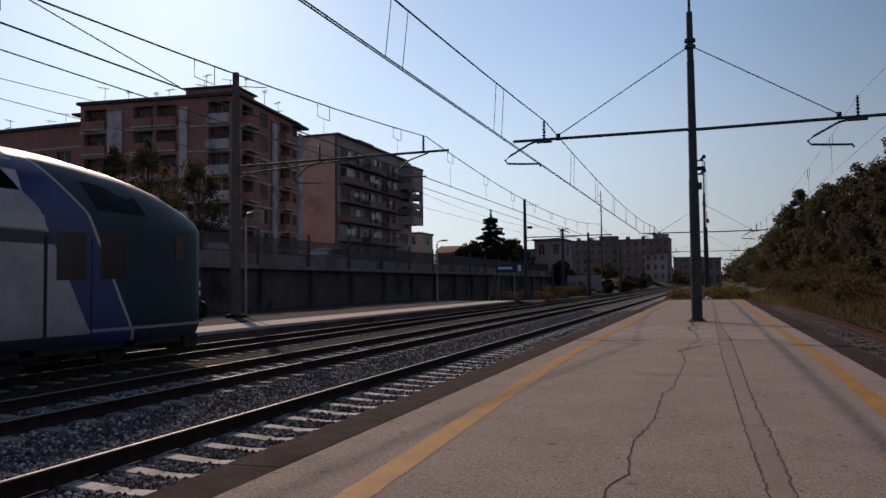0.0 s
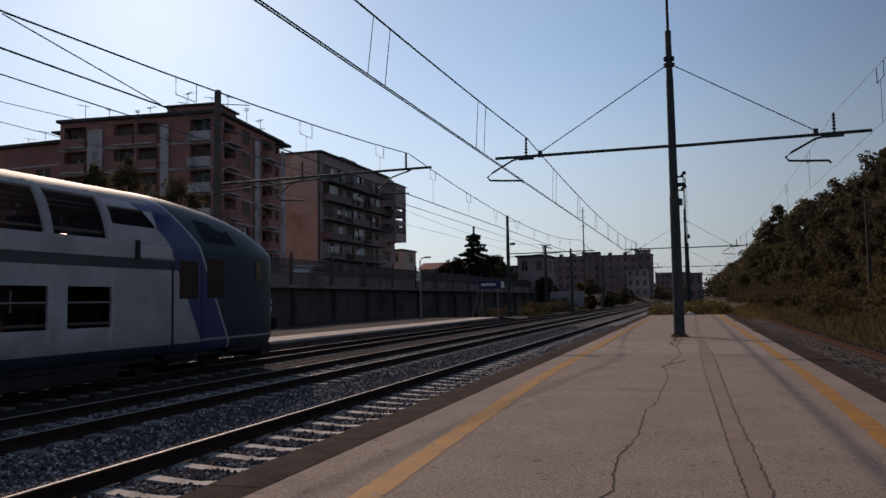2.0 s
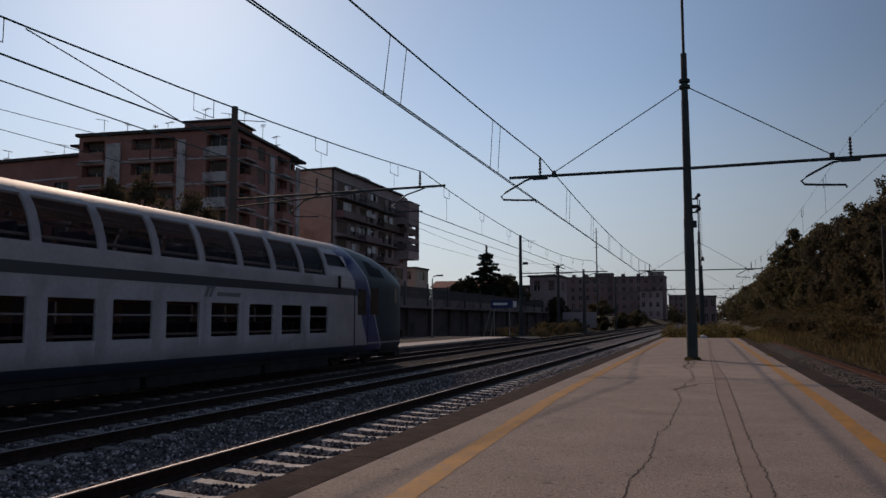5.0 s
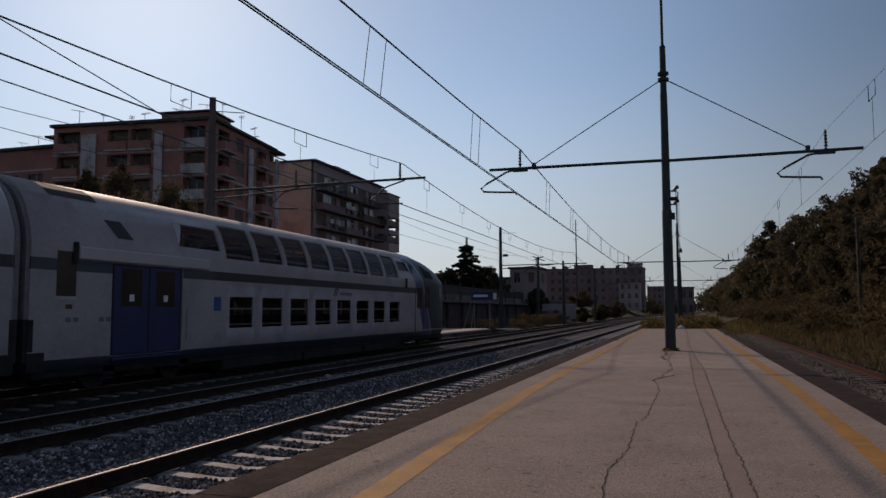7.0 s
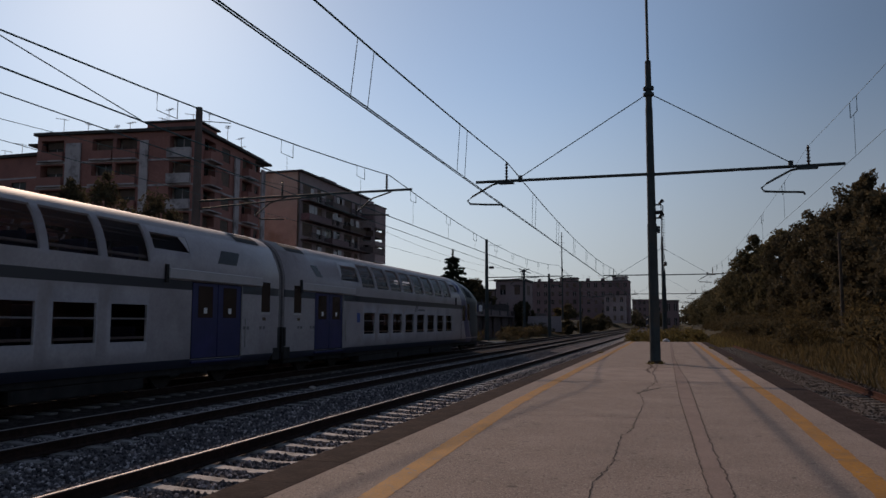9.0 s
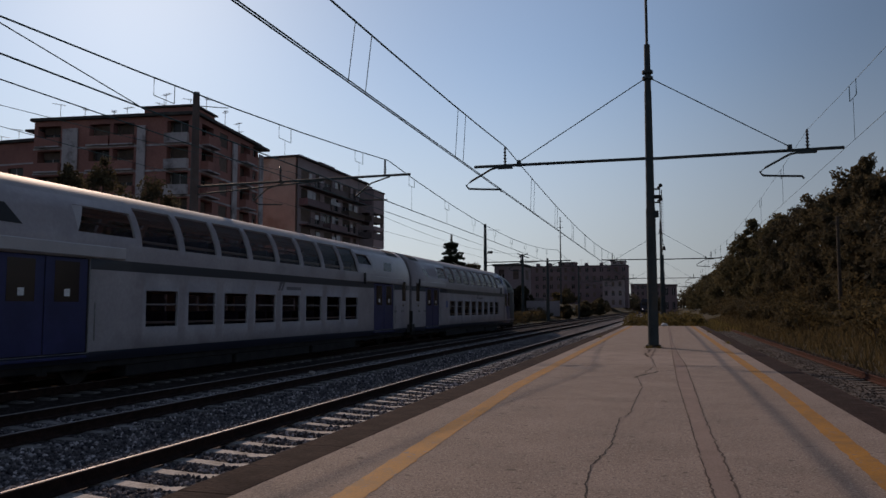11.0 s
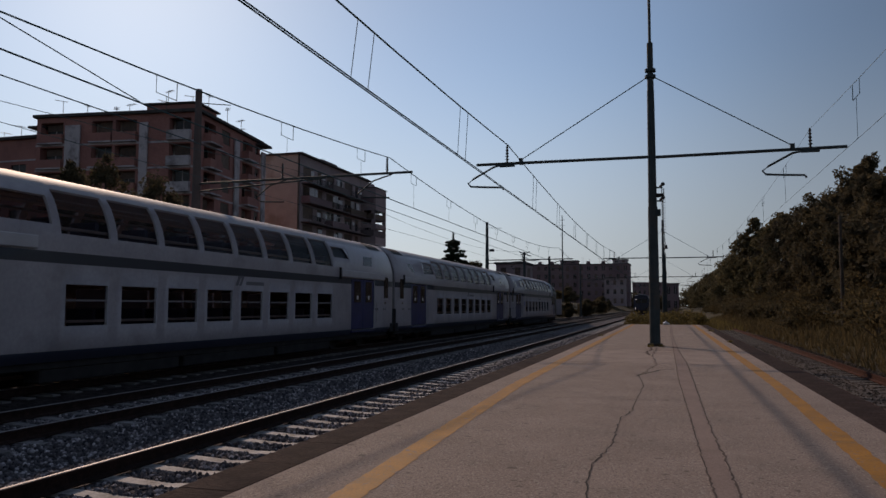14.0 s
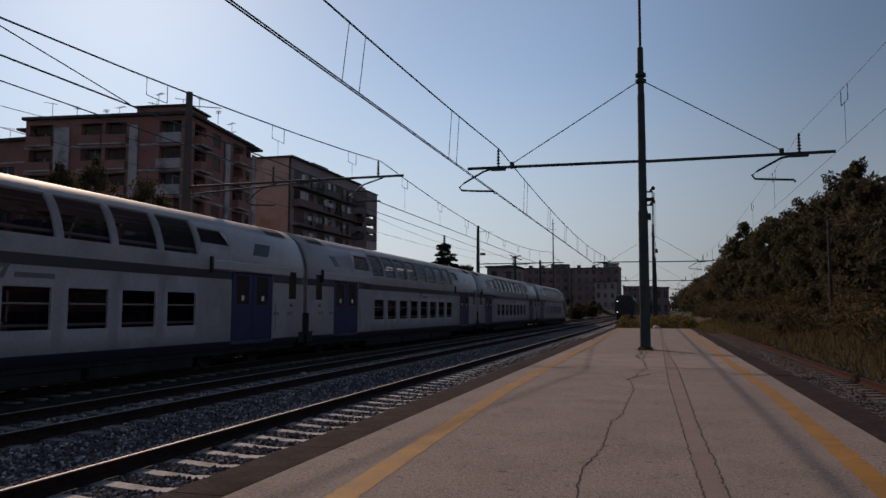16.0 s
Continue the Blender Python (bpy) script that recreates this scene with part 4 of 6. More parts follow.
def make_brick_block():
    """Seven storeys of red brick infill between pale concrete bands and pilasters."""
    t = thing("apartment_block", "seven-storey red brick apartment block with pale bands and pilasters", "building")
    x0, x1, y0, y1, z0, z1 = -70.0, -50.0, 70.6, 87.9, 2.3, 22.95
    t.matrix_basis = BRICK_TURN
    h, n = 2.92, 7
    south = [(0.5, 3.4), (7.0, 9.6), (10.0, 12.6), (16.6, 19.2)]
    east = [(1.6, 4.4), (6.0, 8.2), (11.8, 14.8), (15.6, 16.9)]
    for origin, along, inward, width, cols, name in (((x0, y0, z0), (1, 0, 0), (0, 1, 0), x1 - x0, south, "wall_south"), ((x1, y0, z0), (0, 1, 0), (-1, 0, 0), y1 - y0, east, "wall_east")):
        holes = []
        for s in range(n):
            for c, (a, b) in enumerate(cols):
                loggia = name == "wall_south" or c in (0, 2)
                holes.append((a, b, s * h + (0.15 if loggia else 0.9), s * h + 2.55))
        part(name, facade(origin, along, inward, width, z1 - z0, holes, 0.9), BRICK, t)
        for k, (a, b, v0, v1) in enumerate(holes):
            loggia = v1 - v0 > 2
            window_unit(t, origin, along, inward, a + (0.3 if loggia else 0), b - (0.3 if loggia else 0), v0, v1, 0.85 if loggia else 0.22, RNG.choice([0.0, 0.35, 0.7, 1.0]))
            if loggia:
                balcony(t, origin, along, inward, a - 0.1, b + 0.1, v0, 0.5 if name == "wall_south" else 0.9, PLASTER if name == "wall_south" and a > 16 else BRICK, k % 2 == 0 or name == "wall_south")
    for s in range(1, n):
        part("floor_band", box(x0 - 0.05, x1 + 0.08, y0 - 0.08, y0 - 0.003, z0 + s * h - 0.22, z0 + s * h, 0.01), PLASTER, t)
        part("floor_band", box(x1 + 0.003, x1 + 0.083, y0 - 0.08, y1, z0 + s * h - 0.22, z0 + s * h, 0.01), PLASTER, t)
    for u, w in ((3.8, 1.9), (13.1, 1.0)):
        part("pilaster", box(x0 + u, x0 + u + w, y0 - 0.3, y0 - 0.09, z0, z1 - 1.0, 0.02), PLASTER, t)
    for v in (9.2, 17.3):
        part("pilaster", box(x1 + 0.09, x1 + 0.3, y0 + v, y0 + v + 1.2, z0, z1 - 1.0, 0.02), PLASTER, t)
    part("back_wall", box(x0, x1 - 0.95, y1 - 0.3, y1, z0, z1), BRICK, t)
    part("west_wall", box(x0 + 0.003, x0 + 0.3, y0 + 0.95, y1 - 0.31, z0, z1), BRICK, t)
    part("core", box(x0 + 1.2, x1 - 1.2, y0 + 1.2, y1 - 0.5, z0, z1 - 0.3), LINING, t)
    roof = part("roof", box(x0 - 0.3, x1 + 0.45, y0 - 0.45, y1 + 0.3, z1, z1 + 0.35, 0.03), ROOFING, t)
    part("eave", box(x1 - 0.5, x1 + 1.3, y1 - 1.6, y1 + 0.9, z1 - 0.5, z1 - 0.2, 0.02), ROOFING, roof)
    part("eave", box(x0 - 1.4, x0 + 0.6, y0 + 0.2, y0 + 2.0, z1 - 1.0, z1 - 0.75, 0.02), ROOFING, roof)
    part("stair_head", box(x0 + 13.7, x1 - 0.2, y0 + 0.1, y0 + 5, z1 + 0.36, z1 + 1.0, 0.04), BRICK, roof)
    part("stair_head_cap", box(x0 + 13.4, x1 + 0.1, y0 - 0.2, y0 + 5.3, z1 + 1.01, z1 + 1.2, 0.02), ROOFING, roof)
    return t


make_brick_block()
for x, y, z, hh in ((-68.5, 73, 23.27, 2.4), (-66, 74, 23.27, 2.0), (-63.5, 76, 23.27, 2.2), (-60.5, 74, 23.27, 1.9), (-59, 77, 23.27, 2.6), (-57, 75, 24.12, 1.7), (-55, 73, 24.12, 2.1), (-53, 75, 24.12, 2.0), (-51.5, 76, 24.12, 2.4), (-51, 80, 23.27, 2.5), (-51, 84, 23.27, 2.1), (-52, 86.5, 23.27, 1.6)):
    spot = BRICK_TURN @ Vector((x, y, z))
    aerial(spot.x, spot.y, spot.z, hh, RNG.uniform(0, 6.3), "aerials on the brick block")


def make_back_block():
    t = thing("apartment_block", "brick apartment block farther along the raised road", "building")
    x0, x1, y0, y1, z0, z1 = -105.0, -74.0, 78.0, 92.0, 2.3, 23.0
    holes = [(1.5 + 4.2 * c, 4.0 + 4.2 * c, s * 3.0 + 0.8, s * 3.0 + 2.4) for s in range(6) for c in range(7)]
    part("wall_south", facade((x0, y0, z0), (1, 0, 0), (0, 1, 0), x1 - x0, z1 - z0, holes, 0.3), BRICK, t)
    for hh in holes:
        window_unit(t, (x0, y0, z0), (1, 0, 0), (0, 1, 0), *hh, 0.25, RNG.choice([0.0, 0.5, 1.0]))
    for s in range(1, 7):
        part("floor_band", box(x0, x1, y0 - 0.08, y0 - 0.003, z0 + 3 * s - 0.2, z0 + 3 * s), PLASTER, t)
    part("east_wall", box(x1 - 0.3, x1, y0 + 0.003, y1, z0, z1), BRICK, t)
    part("core", box(x0 + 0.5, x1 - 0.5, y0 + 0.6, y1, z0, z1 - 0.1), LINING, t)
    part("roof", box(x0 - 0.4, x1 + 0.4, y0 - 0.5, y1 + 0.3, z1, z1 + 0.4, 0.03), ROOFING, t)


make_back_block()
for x, y in ((-100, 80), (-96, 82), (-92, 79), (-87, 81), (-83, 80), (-79, 82), (-76, 79)):
    aerial(x, y, 23.3, RNG.uniform(1.4, 2.6), RNG.uniform(0, 6.3), "aerials on the far brick block")


def make_beige_block():
    t = thing("apartment_block", "seven-storey beige apartment block with stacked dark balconies", "building")
    x0, x1, y0, y1, z0, z1 = -62.0, -54.2, 104.5, 135.5, 2.3, 24.75
    h, n = 3.02, 7
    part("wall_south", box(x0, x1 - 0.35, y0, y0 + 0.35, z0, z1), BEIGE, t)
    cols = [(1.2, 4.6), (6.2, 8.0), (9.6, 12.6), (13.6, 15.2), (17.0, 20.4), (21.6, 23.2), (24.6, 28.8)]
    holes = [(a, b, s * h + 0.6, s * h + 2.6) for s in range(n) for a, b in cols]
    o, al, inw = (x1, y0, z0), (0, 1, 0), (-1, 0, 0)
    # east face coloured darker than the beige south end
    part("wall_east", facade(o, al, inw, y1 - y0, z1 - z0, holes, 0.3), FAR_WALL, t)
    for hh in holes:
        window_unit(t, o, al, inw, *hh, 0.25, RNG.choice([0.0, 0.4, 0.8, 1.0]))
    for s in range(1, n):
        for c, (a, b) in enumerate(((0.6, 8.6), (9.0, 15.8), (16.4, 23.6), (24.2, 29.9))):
            out = 1.5 if c < 3 else 2.6
            if c == 3 and s < 4:
                continue
            balcony(t, o, al, inw, a, b, s * h, out, (FAR_DIM, BALCONY, SHUTTER)[int(RNG.integers(3))], bool((s + c) % 2) or c == 3, BALCONY)
            for _ in range(int(RNG.integers(0, 4)) if c < 3 else 1):
                u = RNG.uniform(a + 0.5, b - 2.5)
                part("awning", box(x1 + out - 0.35, x1 + out - 0.28, y0 + u, y0 + u + RNG.uniform(0.5, 1.7), z0 + s * h + RNG.uniform(0.7, 1.2), z0 + s * h + RNG.uniform(1.7, 2.3), 0.0), AWNING, t, "faded hanging awning")
    low = 12.75 - z0  # underside of the enclosed verandas
    bay = [(0.5, 2.1, 1.3, 2.95), (0.5, 2.1, 3.7, 6.2)]
    for yy in (24.3, 29.7):
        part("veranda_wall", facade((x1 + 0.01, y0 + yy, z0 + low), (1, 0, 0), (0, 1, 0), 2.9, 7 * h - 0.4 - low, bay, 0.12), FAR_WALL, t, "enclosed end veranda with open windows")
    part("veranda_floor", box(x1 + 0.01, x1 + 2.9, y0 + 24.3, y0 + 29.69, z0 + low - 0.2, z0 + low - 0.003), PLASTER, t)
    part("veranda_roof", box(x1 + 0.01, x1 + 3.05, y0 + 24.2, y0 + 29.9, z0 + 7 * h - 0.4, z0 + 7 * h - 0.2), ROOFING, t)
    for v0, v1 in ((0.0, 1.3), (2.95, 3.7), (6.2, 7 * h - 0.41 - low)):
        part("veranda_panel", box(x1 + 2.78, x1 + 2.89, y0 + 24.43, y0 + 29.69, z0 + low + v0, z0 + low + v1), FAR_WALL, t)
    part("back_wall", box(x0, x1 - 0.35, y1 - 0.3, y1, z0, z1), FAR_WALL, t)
    part("core", box(x0 + 0.4, x1 - 0.5, y0 + 0.36, y1 - 0.31, z0, z1 - 0.05), LINING, t)
    roof = part("roof", box(x0 - 0.3, x1 + 0.5, y0 - 0.3, y1 - 3, z1, z1 + 0.3, 0.03), ROOFING, t)
    part("stair_head", box(x0 + 1, x1 - 2, y0 + 12, y0 + 18, z1 + 0.3, z1 + 1.6, 0.03), FAR_WALL, roof)


make_beige_block()


def make_house(x0, x1, y0, y1, z0, z1, mat, cols, rows, label, pitched=0.0, east=False):
    t = thing("house", label, "building", "far houses")
    w, hh = x1 - x0, (z1 - z0) / rows
    cw = w / cols
    holes = [(cw * c + cw * 0.3, cw * c + cw * 0.7, hh * r + hh * 0.3, hh * r + hh * 0.82) for c in range(cols) for r in range(rows)]
    part("wall_south", facade((x0, y0, z0), (1, 0, 0), (0, 1, 0), w, z1 - z0, holes, 0.3), mat, t)
    for q in holes:
        window_unit(t, (x0, y0, z0), (1, 0, 0), (0, 1, 0), *q, 0.22, RNG.choice([0.0, 0.5, 1.0]))
    dep = y1 - y0
    ec = max(1, int(dep / 5))
    cw = dep / ec
    holes = [(cw * c + cw * 0.3, cw * c + cw * 0.7, hh * r + hh * 0.3, hh * r + hh * 0.82) for c in range(ec) for r in range(rows)]
    part("wall_east", facade((x1, y0, z0), (0, 1, 0), (-1, 0, 0), dep, z1 - z0, holes, 0.3), mat, t)
    for q in holes:
        window_unit(t, (x1, y0, z0), (0, 1, 0), (-1, 0, 0), *q, 0.22, RNG.choice([0.0, 0.5, 1.0]))
    part("wall_west", box(x0 - 0.01, x0 + 0.3, y0 + 0.31, y1, z0, z1), mat, t)
    part("core", box(x0 + 0.4, x1 - 0.4, y0 + 0.4, y1, z0, z1 - 0.05), LINING, t)
    if pitched:
        bm = bmesh.new()
        e, m = 0.4, (y0 + y1) / 2
        a = [bm.verts.new(p) for p in ((x0 - e, y0 - e, z1), (x0 - e, y1 + e, z1), (x0 - e, m, z1 + pitched))]
        b = [bm.verts.new(p) for p in ((x1 + e, y0 - e, z1), (x1 + e, y1 + e, z1), (x1 + e, m, z1 + pitched))]
        for q in ((a[0], b[0], b[2], a[2]), (a[2], b[2], b[1], a[1]), (a[0], a[2], a[1]), (b[0], b[1], b[2]), (a[0], a[1], b[1], b[0])):
            bm.faces.new(q)
        part("roof", bm, BRICK, t)
    else:
        part("roof", box(x0 - 0.3, x1 + 0.3, y0 - 0.3, y1, z1, z1 + 0.35, 0.02), ROOFING, t)
    return t


make_house(-61.5, -58.2, 150, 158, 2.3, 12.2, BEIGE, 1, 3, "narrow rendered house beyond the apartment block")
make_house(-46, -34, 127, 133, 2.3, 7.0, FAR_WALL, 4, 1, "low house with a tiled pitched roof", 1.3)
make_house(-33.8, -28.7, 128, 136, 2.3, 6.9, FAR_WALL, 2, 1, "low flat-roofed house behind the trees")
make_house(-28.5, -23.5, 128, 136, 2.0, 8.6, FAR_WALL, 2, 2, "dull rendered two-storey house by the line")
make_house(-60.5, -38.0, 338, 352, 1.5, 19.8, FAR_DIM, 7, 5, "long dull five-storey building")
make_house(-37.9, -16.0, 335, 350, 1.5, 19.6, FAR_DIM, 7, 5, "long dull five-storey building")
make_house(-24.6, -16.4, 310, 320, 1.5, 12.6, FAR_WALL, 3, 3, "pale annex in front of a longer building")
make_house(-23.0, -16.8, 336, 344, 19.95, 21.5, FAR_PALE, 2, 1, "small pale roof storey on the long building")
make_house(-46.0, -38.5, 338, 346, 20.15, 21.4, FAR_DIM, 2, 1, "small dull roof storey on the long building")
make_house(-22.0, -1.0, 500, 515, 0.0, 16.5, FAR_DIM, 7, 4, "far flat building at the end of the line")
make_house(-1.0, 3.4, 268, 275, -0.6, 9.0, FAR_DIM, 2, 2, "far low building beyond the platform")
solid("yard_wall", box(-22.4, -16.9, 125, 125.4, 0.0, 2.55, 0.02), FAR_PALE, "short pale yard wall beside the line", "wall")
solid("lineside_wall", box(-25.2, -24.8, 124.5, 160, 0.5, 3.4, 0.02), WALL, "grey wall continuing along the line", "wall")

for x, y, z, hh in ((-58, 342, 20.1, 3.2), (-54, 340, 20.1, 2.4), (-49, 344, 20.1, 3.0), (-43, 341, 21.7, 2.2), (-36, 340, 19.9, 3.0), (-33, 338, 19.9, 2.2), (-29, 341, 19.9, 2.8), (-25, 338, 19.9, 2.0), (-19, 339, 21.8, 3.0), (-14, 505, 16.8, 4.0), (-8, 504, 16.8, 3.2)):
    aerial(x, y, z, hh, RNG.uniform(0, 6.3), "aerials on the far buildings")
for x, y, z in ((-56.5, 341, 20.15), (-51.0, 341, 20.15), (-34.5, 338, 19.95), (-28.0, 338, 19.95)):
    solid("chimney_stack", box(x, x + 1.6, y, y + 1.2, z, z + 1.3, 0.05), FAR_DIM, "squat rendered chimney stack on a far flat roof", "chimney", "far chimneys")

# ---- trees, shrubs and grass ----


def leaf_cloud(rng, centres, radii, per, size, flat=1.0):
    """Many small leaf blades round clump centres, as verts and faces."""
    n = len(centres) * per
    c = np.repeat(centres, per, 0)
    r = np.repeat(radii, per)[:, None]
    d = rng.normal(size=(n, 3))
    d /= np.linalg.norm(d, axis=1, keepdims=True)
    p = c + d * r * rng.random((n, 1)) ** 0.45 * (1, 1, flat)
    a = rng.normal(size=(n, 3))
    a /= np.linalg.norm(a, axis=1, keepdims=True)
    b = np.cross(a, rng.normal(size=(n, 3)))
    b /= np.linalg.norm(b, axis=1, keepdims=True)
    s = size * rng.uniform(0.6, 1.4, (n, 1))
    v = np.stack([p - a * s, p + b * s * 0.45, p + a * s, p - b * s * 0.45], 1)
    return v.reshape(-1, 3), np.arange(4 * n).reshape(-1, 4)


def make_tree(x, y, height, spread, leaf, seed, label="broad-leaved tree with a dense dark crown", density=1.0, group="lineside trees", low=0.12, blade=0.17, z=None):
    rng = np.random.default_rng(seed)
    z = ground_z(x, y) - 0.1 if z is None else z
    t = thing("tree", label, "tree", group, at=(x, y, z))
    lean = rng.normal(0, 0.06, 2) * height
    trunk = [(lean[0] * f * f, lean[1] * f * f, height * 0.75 * f) for f in (0, 0.25, 0.5, 0.75, 1.0)]
    r = 0.022 * height
    tr = part("trunk", tube(trunk, [r, r * 0.8, r * 0.62, r * 0.4, r * 0.15], 8), BARK, t)
    k = int(40 + 2.6 * height)
    ang = rng.uniform(0, math.tau, k)
    f = rng.uniform(low, 1.0, k)
    prof = np.sin(np.clip((f - low) / (1 - low), 0, 1) ** 0.8 * math.pi * 0.88 + 0.25)
    rad = spread * prof * rng.uniform(0.35, 1.05, k)
    centres = np.stack([rad * np.cos(ang) + lean[0] * f, rad * np.sin(ang) + lean[1] * f, height * f * rng.uniform(0.93, 1.05, k)], -1)
    radii = spread * rng.uniform(0.12, 0.32, k)
    for i in range(0, k, 4):
        base = trunk[min(4, int(f[i] * 4))]
        part("limb", tube([base, tuple((np.array(base) * 0.4 + centres[i] * 0.6) + (0, 0, -0.2)), tuple(centres[i])], [r * 0.35, r * 0.22, r * 0.08], 5), BARK, tr)
    v, q = leaf_cloud(rng, centres, radii, int(130 * density), blade)
    ob = new("crown", raw("crown", v, q, leaf))
    ob.parent = t
    return t


def make_shrub(x, y, h, w, leaf, seed, group="lineside shrubs", label="straggly dry shrub on the bank"):
    rng = np.random.default_rng(seed)
    t = thing("shrub", label, "shrub", group, at=(x, y, ground_z(x, y) - 0.05))
    bm = bmesh.new()
    n = 9
    c = np.stack([rng.normal(0, w * 0.4, n), rng.normal(0, w * 0.4, n), rng.uniform(0.25, 0.85, n) * h], -1)
    for p in c[:5]:
        tube([(0, 0, 0), tuple(p * (0.5, 0.5, 0.6)), tuple(p)], [0.03, 0.02, 0.008], 4, bm)
    part("woody_base", bm, BARK, t)
    v, q = leaf_cloud(rng, c, rng.uniform(0.25, 0.5, n) * w, 70, 0.11, 0.8)
    v[:, 2] = np.maximum(v[:, 2], 0.02)
    ob = new("foliage", raw("foliage", v, q, leaf))
    ob.parent = t
    return t


RIGHT_TREES = ((12.8, 40, 7.4, 3.2), (12.2, 48, 7.6, 3.2), (13.8, 54, 9.4, 3.8), (12.2, 61, 9.4, 2.8), (14.2, 69, 11.5, 2.8), (15.2, 64.5, 11.9, 2.3), (13.2, 58, 9.8, 2.2), (12.8, 77, 10.8, 3.6), (14.4, 87, 11.9, 4.2), (13.0, 97, 11.6, 3.6), (14.0, 109, 12.6, 3.8), (12.8, 121, 14.0, 3.2), (13.6, 136, 12.8, 4.4), (12.8, 152, 12.0, 4.4), (13.0, 172, 11.0, 4.4), (12.6, 195, 10.2, 4.6), (12.0, 222, 10.0, 4.6), (11.2, 255, 9.8, 5.0), (10.4, 295, 9.4, 5.2))
# trees past y = 105 take the haze-paled leaf colour
for i, (x, y, h, s) in enumerate(RIGHT_TREES):
    make_tree(x, y, h, s, LEAF_HAZED if y > 105 else LEAF if i % 3 else LEAF_DARK, 100 + i, density=1.0 if y < 120 else 0.7, blade=0.17 if y < 100 else 0.26)
for i, (x, y, h, s) in enumerate(((18, 50, 9, 4.2), (19, 60, 10.5, 4.4), (18.5, 72, 11.5, 4.4), (19, 84, 13, 4.6), (18, 98, 13, 5), (18.5, 114, 13.5, 5), (18, 132, 13.5, 5), (17.5, 155, 13, 5), (17, 180, 12.5, 5.5), (16.5, 215, 12, 5.5))):
    make_tree(x, y, h, s, LEAF_DARK, 200 + i, density=0.7, blade=0.26)
for i in range(34):
    y = 24 + 4.6 * i
    make_shrub(RNG.uniform(7.6, 9.4), y, RNG.uniform(1.0, 2.0), RNG.uniform(1.0, 1.6), LEAF_DRY if i % 3 else LEAF, 300 + i)
for i in range(30):
    make_shrub(RNG.uniform(9.6, 11.5), 30 + 5.2 * i, RNG.uniform(2.0, 3.4), RNG.uniform(1.6, 2.2), LEAF if i % 2 else LEAF_DRY, 350 + i, label="leafy shrub under the lineside trees")
for i, (x, y, w) in enumerate(((-2.2, 64.5, 1.4), (-0.8, 66, 1.5), (1.0, 65, 1.5), (2.2, 67, 1.3), (-1.4, 70, 1.7), (0.6, 72, 1.7), (-2.6, 74, 1.5), (2.4, 75, 1.5), (-0.4, 80, 1.8), (1.4, 86, 1.8))):
    make_shrub(x, y, RNG.uniform(1.3, 2.0), w, LEAF_STRAW, 400 + i, "weeds past the platform end", "yellow-green weedy shrub beyond the platform end")
for i in range(16):
    make_shrub(-17.0 - RNG.uniform(0, 4.5), 76 + 4 * i, RNG.uniform(0.9, 1.9), RNG.uniform(1.2, 1.9), LEAF_DRY if i % 2 else LEAF, 430 + i, "shrubs by the left line", "weedy shrub on the bank beside the line")

for i, (x, y, h, s) in enumerate(((-34.0, 39.5, 7.6, 2.2), (-34.5, 45.5, 8.0, 2.2), (-33.0, 35.5, 6.6, 2.0))):
    make_tree(x, y, h, s, LEAF, 500 + i, "thin-crowned street tree in front of the brick block", 0.42, "street trees", 0.3, 0.14, ROAD_Z - 0.05)
for i, (x, y, h, s) in enumerate(((-29.0, 113, 5.6, 2.6), (-33.5, 109, 5.0, 2.4), (-36, 112, 4.6, 2.6), (-27.0, 111, 4.4, 2.2))):
    make_tree(x, y, h, s, LEAF, 520 + i, "dull green tree beside the fir", 0.6, "trees by the low houses", 0.2, 0.22)
for i, (x, y, h, s) in enumerate(((-23.5, 127, 3.6, 1.9), (-17.5, 140, 2.4, 1.7), (-17.0, 165, 2.8, 2.2), (-20.0, 146, 4.4, 2.0), (-19.0, 185, 3.2, 2.6), (-18.5, 210, 3.4, 2.8), (-20.0, 240, 4.2, 3.2), (-25.0, 200, 4.2, 3.2))):
    make_tree(x, y, h, s, LEAF_DRY if i == 3 else LEAF, 540 + i, "small yellow-green tree by the line" if i == 3 else "low dull tree by the line", 0.6, "small lineside trees", 0.1, 0.24)


